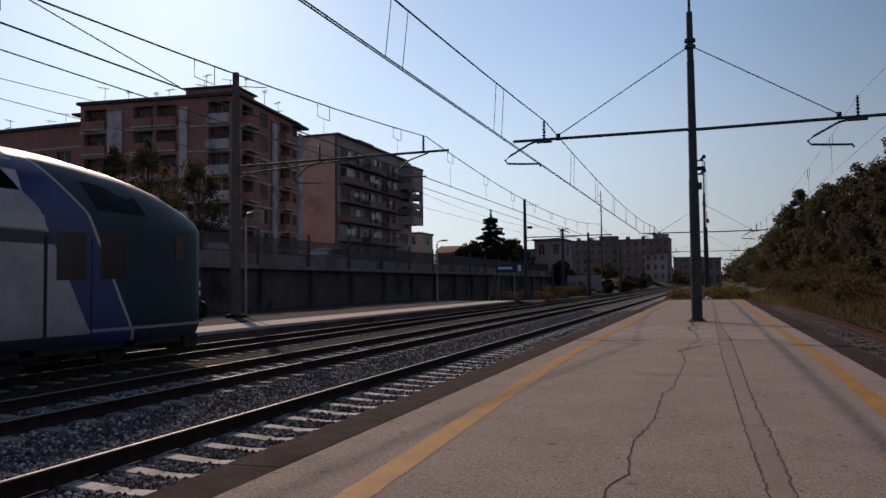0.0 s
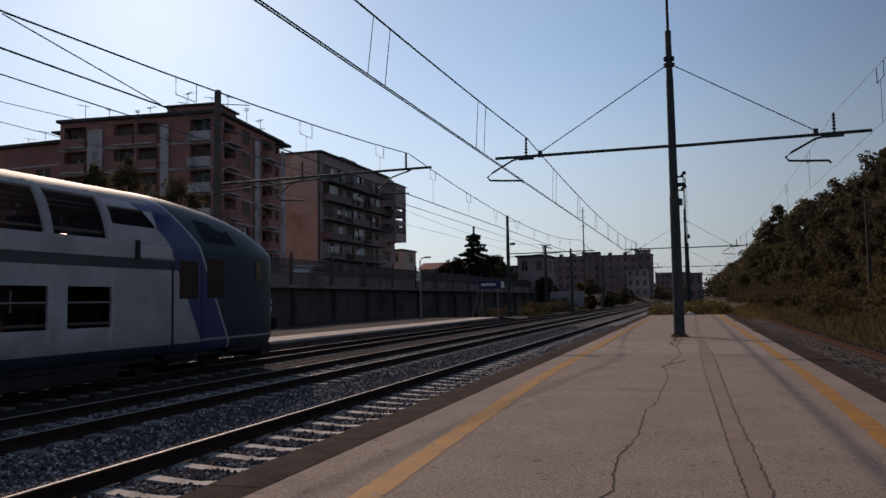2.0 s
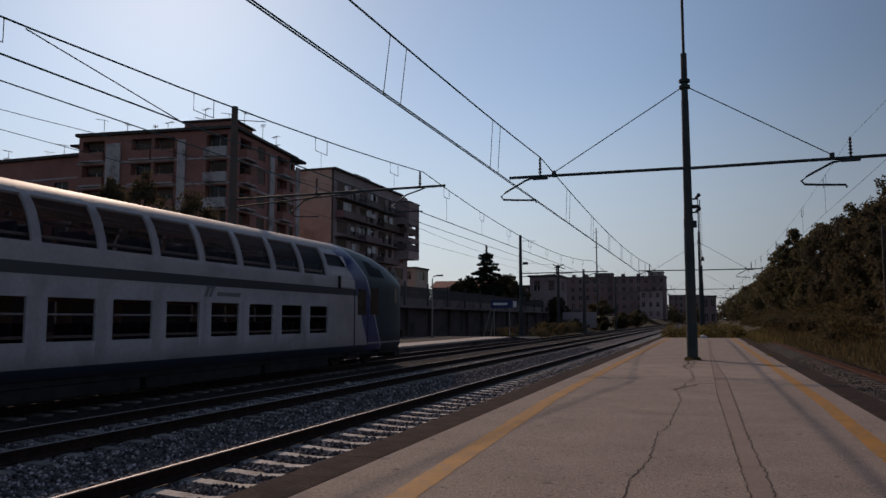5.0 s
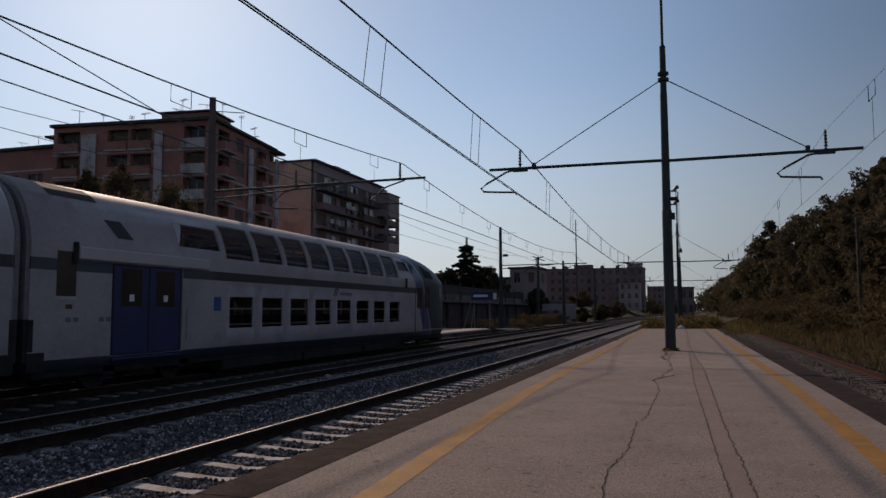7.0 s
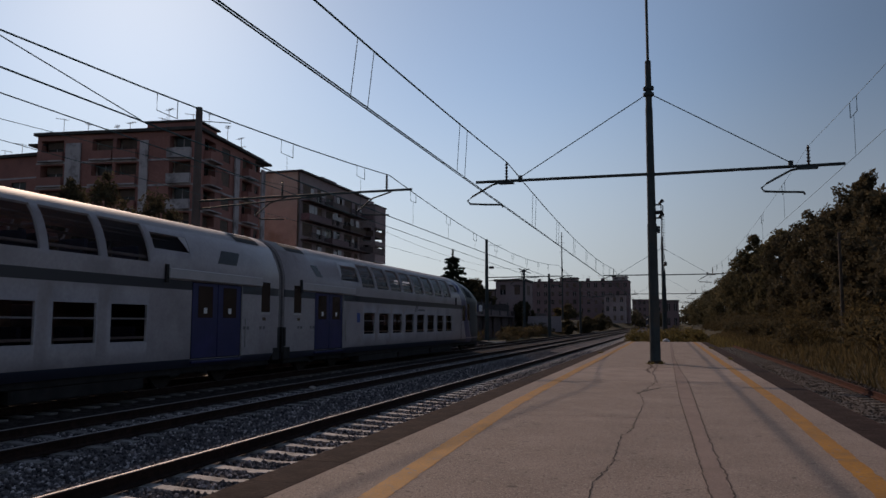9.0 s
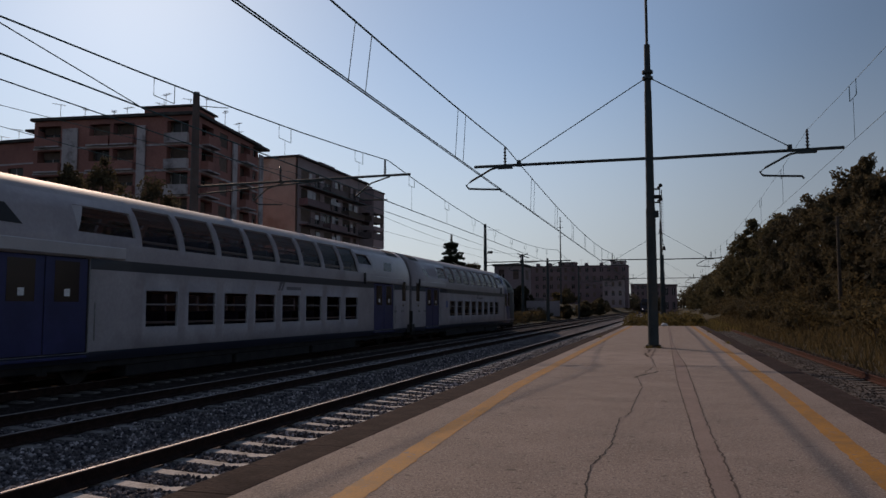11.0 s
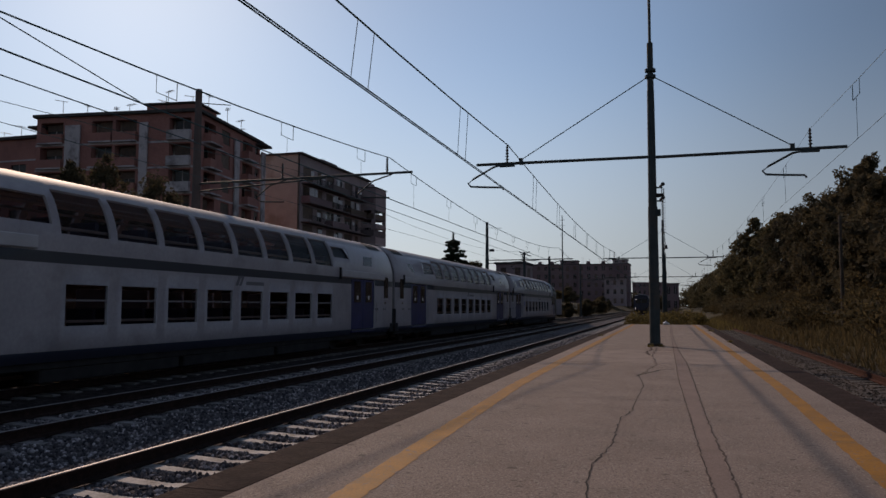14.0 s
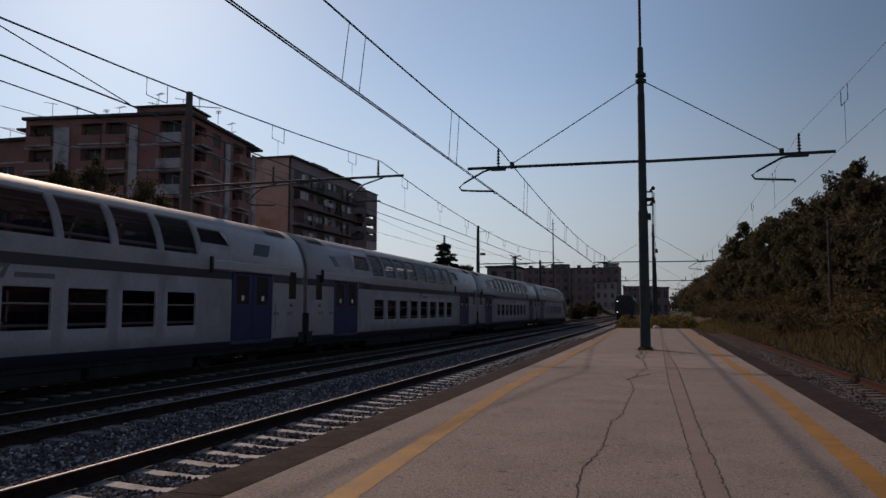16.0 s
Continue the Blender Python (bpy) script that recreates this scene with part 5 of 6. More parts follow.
def make_fir(x, y, height):
    rng = np.random.default_rng(77)
    z = ground_z(x, y) - 0.1
    t = thing("fir_tree", "dark pointed fir tree with drooping tiers", "tree", at=(x, y, z))
    tr = part("trunk", tube([(0, 0, 0), (0.1, 0, height * 0.5), (0, 0, height)], [0.22, 0.13, 0.02], 8), BARK, t)
    cs, rs = [(0, 0, height * (0.80 + 0.2 * q / 6)) for q in range(7)], [0.22 - 0.02 * q for q in range(7)]
    for k in range(13):
        f = 0.16 + 0.72 * k / 12
        reach = (1 - f) ** 0.85 * 4.6 + 0.2
        for a in range(6):
            g = a * math.tau / 6 + k * 0.9 + rng.normal(0, 0.25)
            rr = reach * rng.choice([0.55, 0.8, 1.0, 1.3], p=[0.25, 0.3, 0.3, 0.15])
            lift = rng.normal(0, 0.22)
            n = max(3, int(rr / 0.42))
            for q in range(1, n + 1):
                w = q / n  # boughs droop and turn up at the tip
                cs.append((rr * w * math.cos(g), rr * w * math.sin(g), height * f + lift * w - 0.62 * rr * w * (1 - 0.45 * w)))
                rs.append(0.27 + 0.34 * (1 - w) * (1 - f))
            if a % 2 == 0:
                part("limb", tube([(0, 0, height * f), (0.5 * rr * math.cos(g), 0.5 * rr * math.sin(g), height * f - 0.24 * rr), (rr * math.cos(g), rr * math.sin(g), height * f + lift - 0.34 * rr)], [0.05, 0.03, 0.01], 4), BARK, tr)
    v, q = leaf_cloud(rng, np.array(cs), np.array(rs), 74, 0.16, 0.6)
    ob = new("needles", raw("needles", v, q, NEEDLE))
    ob.parent = t


make_fir(-31.1, 110.0, 10.1)


def make_grass():
    n = 26000
    y = 9 + 110 * RNG.random(n) ** 1.5
    x = 5.7 + 6.0 * RNG.random(n) ** 0.8
    z = np.array([ground_z(a, b) for a, b in zip(x, y)])
    h = RNG.uniform(0.15, 0.55, n)
    a = RNG.uniform(0, math.tau, n)
    w = 0.02 + 0.0005 * y
    lx, ly = RNG.normal(0, 0.15, n) * 1, RNG.normal(0, 0.15, n)
    v = np.stack([np.stack([x - w * np.cos(a), y - w * np.sin(a), z], -1), np.stack([x + w * np.cos(a), y + w * np.sin(a), z], -1), np.stack([x + lx, y + ly, z + h], -1)], 1)
    tagged(new("bank_grass", raw("bank_grass", v.reshape(-1, 3), np.arange(3 * n).reshape(-1, 3), LEAF_DRY)), "dry yellow-green grass on the bank", "grass", kind="stuff")
    n = 5000
    y = 60.5 + 35 * RNG.random(n)
    x = RNG.uniform(-3.2, 5.5, n)
    z = np.array([ground_z(p, q) for p, q in zip(x, y)])
    h = RNG.uniform(0.3, 0.9, n)
    a = RNG.uniform(0, math.tau, n)
    v = np.stack([np.stack([x - 0.05 * np.cos(a), y - 0.05 * np.sin(a), z], -1), np.stack([x + 0.05 * np.cos(a), y + 0.05 * np.sin(a), z], -1), np.stack([x + RNG.normal(0, 0.15, n), y, z + h], -1)], 1)
    tagged(new("end_grass", raw("end_grass", v.reshape(-1, 3), np.arange(3 * n).reshape(-1, 3), LEAF_STRAW)), "tall dry grass beyond the platform end", "grass", kind="stuff")


make_grass()


def make_far_woods():
    rng = np.random.default_rng(900)
    n = 240
    x = rng.uniform(-70, 34, n)
    c = np.stack([x, rng.uniform(428, 460, n), rng.uniform(0.5, 7.0, n) + 1.5 * np.sin(x * 0.15)], -1)
    v, q = leaf_cloud(rng, c, rng.uniform(2.0, 4.0, n), 60, 0.8)
    tagged(new("far_woods", raw("far_woods", v, q, LEAF_DARK)), "distant dark line of trees across the railway", "woods", kind="stuff")


make_far_woods()


def make_weed_tuft(x, y, w, seed):
    """Weeds rooted in a joint of the platform."""
    rng = np.random.default_rng(seed)
    n = 46
    a = rng.uniform(0, math.tau, n)
    r = w * rng.random(n) ** 0.7
    base = np.stack([r * np.cos(a), r * np.sin(a), np.zeros(n)], -1)
    side = np.stack([-np.sin(a), np.cos(a), np.zeros(n)], -1) * 0.012
    tip = base + np.stack([np.cos(a) * 0.06, np.sin(a) * 0.06, rng.uniform(0.04, 0.13, n)], -1)
    v = np.stack([base - side, base + side, tip], 1).reshape(-1, 3)
    ob = new("weed_tuft", raw("weed_tuft", v, np.arange(3 * n).reshape(-1, 3), LEAF_STRAW))
    ob.location = (x, y, 0.002)
    return tagged(ob, "small dry weed tuft growing from the platform concrete", "weed", "platform weeds")


for k, (x, y, w) in enumerate(((-0.62, 26.75, 0.16), (-0.28, 26.9, 0.12), (2.2, 31.0, 0.14), (2.21, 44.5, 0.18), (-3.06, 36.0, 0.14))):
    make_weed_tuft(x, y, w, 950 + k)


def make_lineside_post():
    t = thing("telegraph_pole", "old grey wooden pole among the lineside shrubs", "pole", at=(8.8, 44.3, ground_z(8.8, 44.3)))
    part("pole", tube([(0, 0, -0.2), (0, 0, 6.0)], [0.11, 0.08], 8), BARK, t)
    part("crosspiece", tube([(-0.4, 0, 5.6), (0.4, 0, 5.6)], 0.04), BARK, t)


make_lineside_post()

# ---- the double-deck train ----
SHELL = [(1.28, 0.50), (1.40, 0.70), (1.40, 1.20), (1.40, 2.04), (1.40, 2.45), (1.40, 2.68), (1.40, 2.93), (1.392, 3.05), (1.365, 3.22), (1.315, 3.40), (1.245, 3.60), (1.15, 3.80), (1.03, 3.97), (0.86, 4.12), (0.64, 4.24), (0.36, 4.33), (0.0, 4.36)]
LOW_WIN, UP_WIN, UP_REAR, UP_FRONT, DOOR = (2, 3), (7, 12), (8, 11), (9, 11), (1, 5)


def shell_point(k, hw, top, inset=0.0):
    x, z = SHELL[k]
    x = x * hw / 1.40
    if z > 2.93:
        z = 2.93 + (z - 2.93) * (top - 2.93) / 1.43
    if inset:
        a, b = SHELL[max(k - 1, 0)], SHELL[min(k + 1, len(SHELL) - 1)]
        tx, tz = b[0] - a[0], b[1] - a[1]
        n = math.hypot(tx, tz)
        x, z = x - inset * tz / n, z + inset * tx / n
    return x, z


def make_shell(stations, holes, paint):
    """stations: (y, half width, top); holes: (y0, y1, first row, last row), on both sides. Walls are doubled inwards for thickness."""
    bm = bmesh.new()
    n = len(SHELL)
    loop = [(k, 1) for k in range(n)] + [(k, -1) for k in range(n - 2, -1, -1)]
    for inset in (0.0, 0.07):
        rings = []
        for y, hw, top in stations:
            rings.append([bm.verts.new((sgn * shell_point(k, hw, top, inset)[0], y, shell_point(k, hw, top, inset)[1])) for k, sgn in loop])
        for (sa, ra), (sb, rb) in zip(zip(stations, rings), list(zip(stations, rings))[1:]):
            ym = (sa[0] + sb[0]) / 2
            for i in range(len(loop) - 1):
                lo = min(loop[i][0], loop[i + 1][0])
                if any(a < ym < b and r0 <= lo < r1 for a, b, r0, r1 in holes):
                    continue
                f = bm.faces.new((ra[i], rb[i], rb[i + 1], ra[i + 1]))
                f.material_index = 2 if inset else (1 if lo >= 12 and not (paint is COACH_NOSE and ym > HEAD - 6) else 0)
                f.smooth = True
        if not inset:
            bm.faces.new(rings[0]).material_index = 0
            bm.faces.new(rings[-1][::-1]).material_index = 0
    bmesh.ops.recalc_face_normals(bm, faces=[f for f in bm.faces if f.material_index < 2])
    # reveals of the openings
    for a, b, r0, r1 in holes:
        for sgn in (1, -1):
            o = [(sgn * shell_point(k, 1.4, 4.36)[0], shell_point(k, 1.4, 4.36)[1]) for k in range(r0, r1 + 1)]
            q = [(sgn * shell_point(k, 1.4, 4.36, 0.07)[0], shell_point(k, 1.4, 4.36, 0.07)[1]) for k in range(r0, r1 + 1)]
            for y in (a, b):
                for i in range(len(o) - 1):
                    f = bm.faces.new([bm.verts.new((p[0], y, p[1])) for p in (o[i], o[i + 1], q[i + 1], q[i])])
                    f.material_index = 3
            for i in (0, -1):
                f = bm.faces.new([bm.verts.new(v) for v in ((o[i][0], a, o[i][1]), (o[i][0], b, o[i][1]), (q[i][0], b, q[i][1]), (q[i][0], a, q[i][1]))])
                f.material_index = 3
    bmesh.ops.remove_doubles(bm, verts=bm.verts, dist=0.0005)
    return bm


def pane_mesh(w, rows, sgn, inset=0.055):
    bm = bmesh.new()
    prev = None
    for k in range(rows[0], rows[1] + 1):
        x, z = shell_point(k, 1.4, 4.36, inset)
        cur = [bm.verts.new((sgn * x, y, z)) for y in (-w / 2, w / 2)]
        if prev:
            bm.faces.new((prev[0], prev[1], cur[1], cur[0])).smooth = True
        prev = cur
    return bm


def transom_mesh(w, sgn, z, x=1.385):
    return box(min(sgn * (x - 0.03), sgn * x), max(sgn * (x - 0.03), sgn * x), -w / 2, w / 2, z - 0.018, z + 0.018)


WHEEL_R = 0.46


def make_wheelset(parent, y):
    """Two wheels on their axle, turning as one about its own middle."""
    bm = bmesh.new()
    for x in (-0.75, 0.75):
        tube([(x - 0.06, 0, 0), (x + 0.06, 0, 0)], WHEEL_R, 20, bm)
        tube([(x - 0.075, 0, 0), (x + 0.075, 0, 0)], 0.16, 12, bm)
    tube([(-0.66, 0, 0), (0.66, 0, 0)], 0.08, 10, bm)
    w = part("wheelset", bm, WHEEL, parent, "worn steel wheels on an axle")
    w.location = (0, y, WHEEL_R)
    return w


def make_bogie(coach, y):
    bm = bmesh.new()
    for s in (-1, 1):
        box(min(s * 0.95, s * 1.12), max(s * 0.95, s * 1.12), y - 1.75, y + 1.75, 0.42, 0.66, 0.03, bm)
        for d in (-1.28, 1.28):
            box(min(s * 0.98, s * 1.22), max(s * 0.98, s * 1.22), y + d - 0.2, y + d + 0.2, 0.28, 0.62, 0.04, bm)
        tube([(s * 1.08, y, 0.3), (s * 1.08, y, 0.62)], 0.16, 10, bm)
    box(-0.95, 0.95, y - 0.3, y + 0.3, 0.40, 0.62, 0.03, bm)
    b = part("bogie", bm, BLACK, coach, "sooty black bogie frame")
    for d in (-1.28, 1.28):
        make_wheelset(b, y + d)


def make_doors(coach, y0, y1):
    mid, w = (y0 + y1) / 2, (y1 - y0) / 2
    for s in (1, -1):
        part("door_frame", box(min(s * 1.33, s * 1.36), max(s * 1.33, s * 1.36), y0, y1, 0.70, 2.67), BLACK, coach)
        for a, b in ((y0 + 0.07, mid - 0.015), (mid + 0.015, y1 - 0.07)):
            d = part("door", box(min(s * 1.362, s * 1.388), max(s * 1.362, s * 1.388), a, b, 0.73, 2.65, 0.008), BLUE, coach, "blue painted sliding door leaf")
            c = (a + b) / 2
            part("door_window", box(min(s * 1.386, s * 1.392), max(s * 1.386, s * 1.392), c - 0.33, c + 0.33, 1.76, 2.58, 0.0), CAB_PANE, d, "dark brownish door window")
            part("sticker", box(min(s * 1.3925, s * 1.396), max(s * 1.3925, s * 1.396), c - 0.075, c + 0.075, 1.87, 2.02), STICKER, d, "small white notice")
        part("door_step", box(min(s * 1.30, s * 1.42), max(s * 1.30, s * 1.42), y0 + 0.05, y1 - 0.05, 0.60, 0.66, 0.008), BLUE, coach)
        part("gutter_box", box(min(s * 1.392, s * 1.43), max(s * 1.392, s * 1.475), y0 - 1.0, y1 + 1.0, 2.70, 2.96, 0.02), COACH_PALE, coach)
        part("grab_rail", box(min(s * 1.402, s * 1.46), max(s * 1.402, s * 1.46), y0 - 1.12, y0 - 1.01, 2.60, 3.04, 0.01), BLACK, coach, "dark stub beside the gutter")
        part("handrail", tube([(s * 1.44, y1 + 0.12, 0.95), (s * 1.44, y1 + 0.12, 1.75)], 0.014), GALV, coach)


def make_coach(front):
    """One double-deck coach; front: the driving coach with the rounded cab."""
    label = "white double-deck driving coach with blue band and dark teal cab" if front else "white double-deck railway coach with blue doors and dark band"
    coach = thing("double_deck_coach", label, "railway coach", "coaches of the train")
    rear = -13.18 if front else -12.62
    if front:
        win_rear, up_n = HEAD - 20.0, 10
        doors = [(HEAD - 24.4, HEAD - 22.0)]
        full = HEAD - 5.0
    else:
        win_rear, up_n = -12.8 + 6.55, 10
        doors = [(-12.8 + 2.35, -12.8 + 4.75), (12.8 - 4.75, 12.8 - 2.35)]
        full = 12.62
    step = 1.657 if front else 1.63
    lows = [(win_rear + step * k, win_rear + step * k + 1.19) for k in range(8)]
    ups = [(win_rear - 1.80 + 1.63 * k, win_rear - 1.80 + 1.63 * k + 1.42) for k in range(up_n)]
    ups[0] = (ups[0][0] - 0.35, ups[0][1])
    short = {ups[0]: UP_REAR, ups[-1]: UP_FRONT}  # the end windows stand over the stairs and are lower
    holes = [(a, b, *LOW_WIN) for a, b in lows] + [(a, b, *short.get((a, b), UP_WIN)) for a, b in ups] + [(a, b, *DOOR) for a, b in doors]
    cuts = sorted({rear, full, *(v for h in holes for v in h[:2])})
    stations = [(y, 1.40, 4.36) for y in cuts]
    if front:
        stations += [(HEAD - s, hw, top) for s, hw, top in ((4.2, 1.40, 4.32), (3.0, 1.395, 4.19), (2.3, 1.385, 4.07), (1.65, 1.36, 3.91), (1.1, 1.30, 3.69), (0.76, 1.255, 3.55), (0.54, 1.19, 3.42), (0.40, 1.10, 3.30), (0.32, 0.99, 3.16), (0.30, 0.9, 3.05))]
    else:
        stations = [(rear, 1.36, 4.26), (rear + 0.12, 1.40, 4.36)] + stations[1:-1] + [(full - 0.12, 1.40, 4.36), (full, 1.36, 4.26)]
    paint = COACH_NOSE if front else COACH
    part("body", make_shell(stations, holes, paint), [paint, COACH_ROOF, LINING, COACH_PALE], coach)
    part("mid_floor", box(-1.3, 1.3, rear + 0.4, full - 0.3, 2.50, 2.62), LINING, coach)
    part("lower_floor", box(-1.3, 1.3, rear + 0.4, full - 0.3, 0.66, 0.74), LINING, coach)
    (_, low0), (_, low1), (_, up0), (_, up1) = [shell_point(k, 1.4, 4.36, 0.0) for k in (*LOW_WIN, *UP_WIN)]
    for s in (1, -1):
        y0, y1 = lows[0][0] - 0.1, lows[-1][1] + 0.1
        part("sill_ledge", box(min(s * 1.20, s * 1.33), max(s * 1.20, s * 1.33), y0, y1, low0 + 0.06, low0 + 0.12, 0.01), LEDGE_PALE, coach, "pale sill ledge inside the windows")
        part("sill_ledge", box(min(s * 1.14, s * 1.26), max(s * 1.14, s * 1.26), ups[0][0], ups[-1][1], up0 + 0.10, up0 + 0.16, 0.01), LEDGE_PALE, coach, "pale sill ledge inside the windows")
        rack = part("luggage_rack", box(min(s * 0.62, s * 0.66), max(s * 0.62, s * 0.66), ups[0][0], ups[-1][1], up0 + 0.66, up0 + 0.70, 0.01), LEDGE_PALE, coach, "pale luggage rack rail")
        part("rack_rail", tube([(s * 0.86, ups[0][0], up0 + 0.74), (s * 0.86, ups[-1][1], up0 + 0.74)], 0.018, 6), LEDGE_PALE, rack)
        bm = bmesh.new()
        yl = lows[3][1] + 0.14
        for a, b, lean in ((0.0, 0.13, 0.16), (0.19, 0.30, 0.16), (0.09, 0.42, 0.05)):
            z0, z1 = (low1 + 0.14, low1 + 0.42) if lean > 0.1 else (low1 + 0.35, low1 + 0.42)
            vs = [[bm.verts.new((s * x, yl + q, z)) for q, z in ((a, z0), (b, z0), (b + lean, z1), (a + lean, z1))] for x in (1.396, 1.403 if lean > 0.1 else 1.405)]
            bm.faces.new(vs[1])
            for k in range(4):
                bm.faces.new((vs[0][k], vs[0][(k + 1) % 4], vs[1][(k + 1) % 4], vs[1][k]))
        bmesh.ops.recalc_face_normals(bm, faces=bm.faces)
        part("emblem", bm, MARK_GREY, coach, "plain dark grey slanted emblem")
        part("lettering_bar", box(min(s * 1.396, s * 1.403), max(s * 1.396, s * 1.403), yl + 0.55, yl + 1.55, low1 + 0.17, low1 + 0.27), MARK_GREY, coach, "faded grey bar of small lettering")
        lo = up = None
        for a, b in lows:
            m = pose(0, (a + b) / 2, 0)
            if lo is None:
                lo = part("lower_window", pane_mesh(b - a, LOW_WIN, s), COACH_GLASS, coach, "tinted coach window pane")
                lo.matrix_basis = m
                bar = part("transom", transom_mesh(b - a, s, 1.72), FAIRING, lo)
            else:
                again("transom", bar, again("lower_window", lo, coach, m))
        for (a, b), rows in short.items():
            part("upper_window", pane_mesh(b - a, rows, s), COACH_GLASS, coach, "short curved upper-deck window over the stairs").matrix_basis = pose(0, (a + b) / 2, 0)
        for a, b in ups[1:-1]:
            m = pose(0, (a + b) / 2, 0)
            if up is None:
                up = part("upper_window", pane_mesh(b - a, UP_WIN, s), COACH_GLASS, coach, "curved tinted upper-deck window pane")
                up.matrix_basis = m
            else:
                again("upper_window", up, coach, m)
        for yy, d, (r0, r1) in ((ups[0][0], 1, UP_REAR), (ups[-1][1], -1, UP_FRONT)):
            bm, prev = bmesh.new(), None
            for k in range(r0, r1 + 1):
                px, pz = shell_point(k, 1.4, 4.36, 0.012)
                cur = [bm.verts.new((s * px, yy + d * q, pz)) for q in (0.0, 0.01 + 0.32 * (k - r0) / (r1 - r0))]
                if prev:
                    bm.faces.new((prev[0], prev[1], cur[1], cur[0])).smooth = True
                prev = cur
            part("window_corner", bm, COACH_PALE, coach)
    # seat backs that show through the glass
    seat = None
    for a, b in lows:
        for yy in (a + 0.05, b - 0.05):
            for x in (-0.76, 0.76):
                for z in (0.74, 2.62):
                    m = pose(x, yy, z)
                    if seat is None:
                        seat = part("seat_back", box(-0.36, 0.36, -0.05, 0.05, 0.02, 0.80, 0.03), SEAT, coach)
                        seat.matrix_basis = m
                    else:
                        again("seat_back", seat, coach, m)
    for a, b in doors:
        make_doors(coach, a, b)
    ends = [(rear, 1)] + ([] if front else [(full, -1)])
    for y, d in ends:
        for s in (1, -1):
            part("end_window", box(min(s * 1.395, s * 1.408), max(s * 1.395, s * 1.408), min(y + d * 0.62, y + d * 1.12), max(y + d * 0.62, y + d * 1.12), 1.95, 2.84, 0.006), CAB_PANE, coach, "narrow dark window beside the gangway")
            part("vent_sill", box(min(s * 1.396, s * 1.412), max(s * 1.396, s * 1.412), min(y + d * 0.6, y + d * 1.14), max(y + d * 0.6, y + d * 1.14), 1.88, 1.944), COACH_PALE, coach)
            # proud dark plates paint the shade of an open end corner
            for r0, r1, q in ((0.50, 0.88, 0.40), (0.882, 1.50, 0.12)):
                part("end_recess", box(min(s * 1.30, s * 1.406), max(s * 1.30, s * 1.402), min(y - d * 0.01, y + d * q), max(y - d * 0.01, y + d * q), r0, r1, 0.01), BLACK, coach, "dark plate painting the shade of a coach end recess")
            bm = bmesh.new()
            yc, prev = y + d * 2.75, None
            for k in (8, 9, 10):
                px, pz = shell_point(k, 1.4, 4.36, -0.008)
                half = 0.25 if d > 0 else 0.46
                cur = [bm.verts.new((s * px, yc - 0.2 + q - d * 0.16 * (k - 8), pz)) for q in (-half, half)]
                if prev:
                    bm.faces.new((prev[0], prev[1], cur[1], cur[0]))
                prev = cur
            part("stair_window", bm, PANE, coach)
            for q in (0.88, 1.08, 1.78, 1.98):
                part("number_panel", box(min(s * 1.398, s * 1.404), max(s * 1.398, s * 1.404), min(y + d * q, y + d * (q + 0.13)), max(y + d * q, y + d * (q + 0.13)), 1.44, 1.53), MARK_GREY, coach, "unreadable small lettering")
            part("notice", box(min(s * 1.398, s * 1.405), max(s * 1.398, s * 1.405), min(y + d * 0.86, y + d * 1.04), max(y + d * 0.86, y + d * 1.04), 1.70, 1.79), AMBER_PANE, coach, "small brownish-yellow notice")
        for s in (1, -1):
            bm, prev = bmesh.new(), None
            for k in (12, 13, 14):
                px, pz = shell_point(k, 1.4, 4.36, -0.012)
                cur = [bm.verts.new((s * px, y + d * q, pz)) for q in (0.7, 2.0)]
                if prev:
                    bm.faces.new((prev[0], prev[1], cur[1], cur[0]))
                prev = cur
            part("roof_grille", bm, RUBBER, coach, "dark roof grille")
        part("gangway", box(-0.75, 0.75, min(y - d * 0.17, y + d * 0.02), max(y - d * 0.17, y + d * 0.02), 0.9, 3.3, 0.04), RUBBER, coach, "dark rubber gangway bellows")
        for z0, z1, mat, label in ((0.70, 1.50, RUBBER, "dark lower gangway shroud"), (1.503, 9.0, FAIRING, "grey rubber fairing between the coaches")):
            prof = [shell_point(k, 1.37, 4.30) for k in range(len(SHELL))]
            prof = [(1.37, max(z0, 0.7))] + [q for q in prof if z0 < q[1] < z1] + ([(1.37, z1)] if z1 < 2 else [])
            prof = prof + [(-px, pz) for px, pz in reversed(prof) if px > 0.001]
            bm = bmesh.new()
            rings = [[bm.verts.new((px, y + d * q, pz)) for px, pz in prof] for q in (-0.085, 0.02)]
            for k in range(len(prof)):
                bm.faces.new((rings[0][k - 1], rings[0][k], rings[1][k], rings[1][k - 1]))
            for r in rings:
                bm.faces.new(r)
            bmesh.ops.recalc_face_normals(bm, faces=bm.faces)
            part("end_fairing", bm, mat, coach, label)
        for x in (-0.87, 0.87):
            part("buffer", tube([(x, y, 1.05), (x, y - d * 0.12, 1.05), (x, y - d * 0.121, 1.05), (x, y - d * 0.165, 1.05)], [0.09, 0.09, 0.22, 0.22], 12), BLACK, coach)
    part("underframe", box(-1.22, 1.22, rear + 0.3, (HEAD - 1.2 if front else full - 0.3), 0.34, 0.58, 0.03), BLACK, coach, "sooty black underframe with equipment boxes")
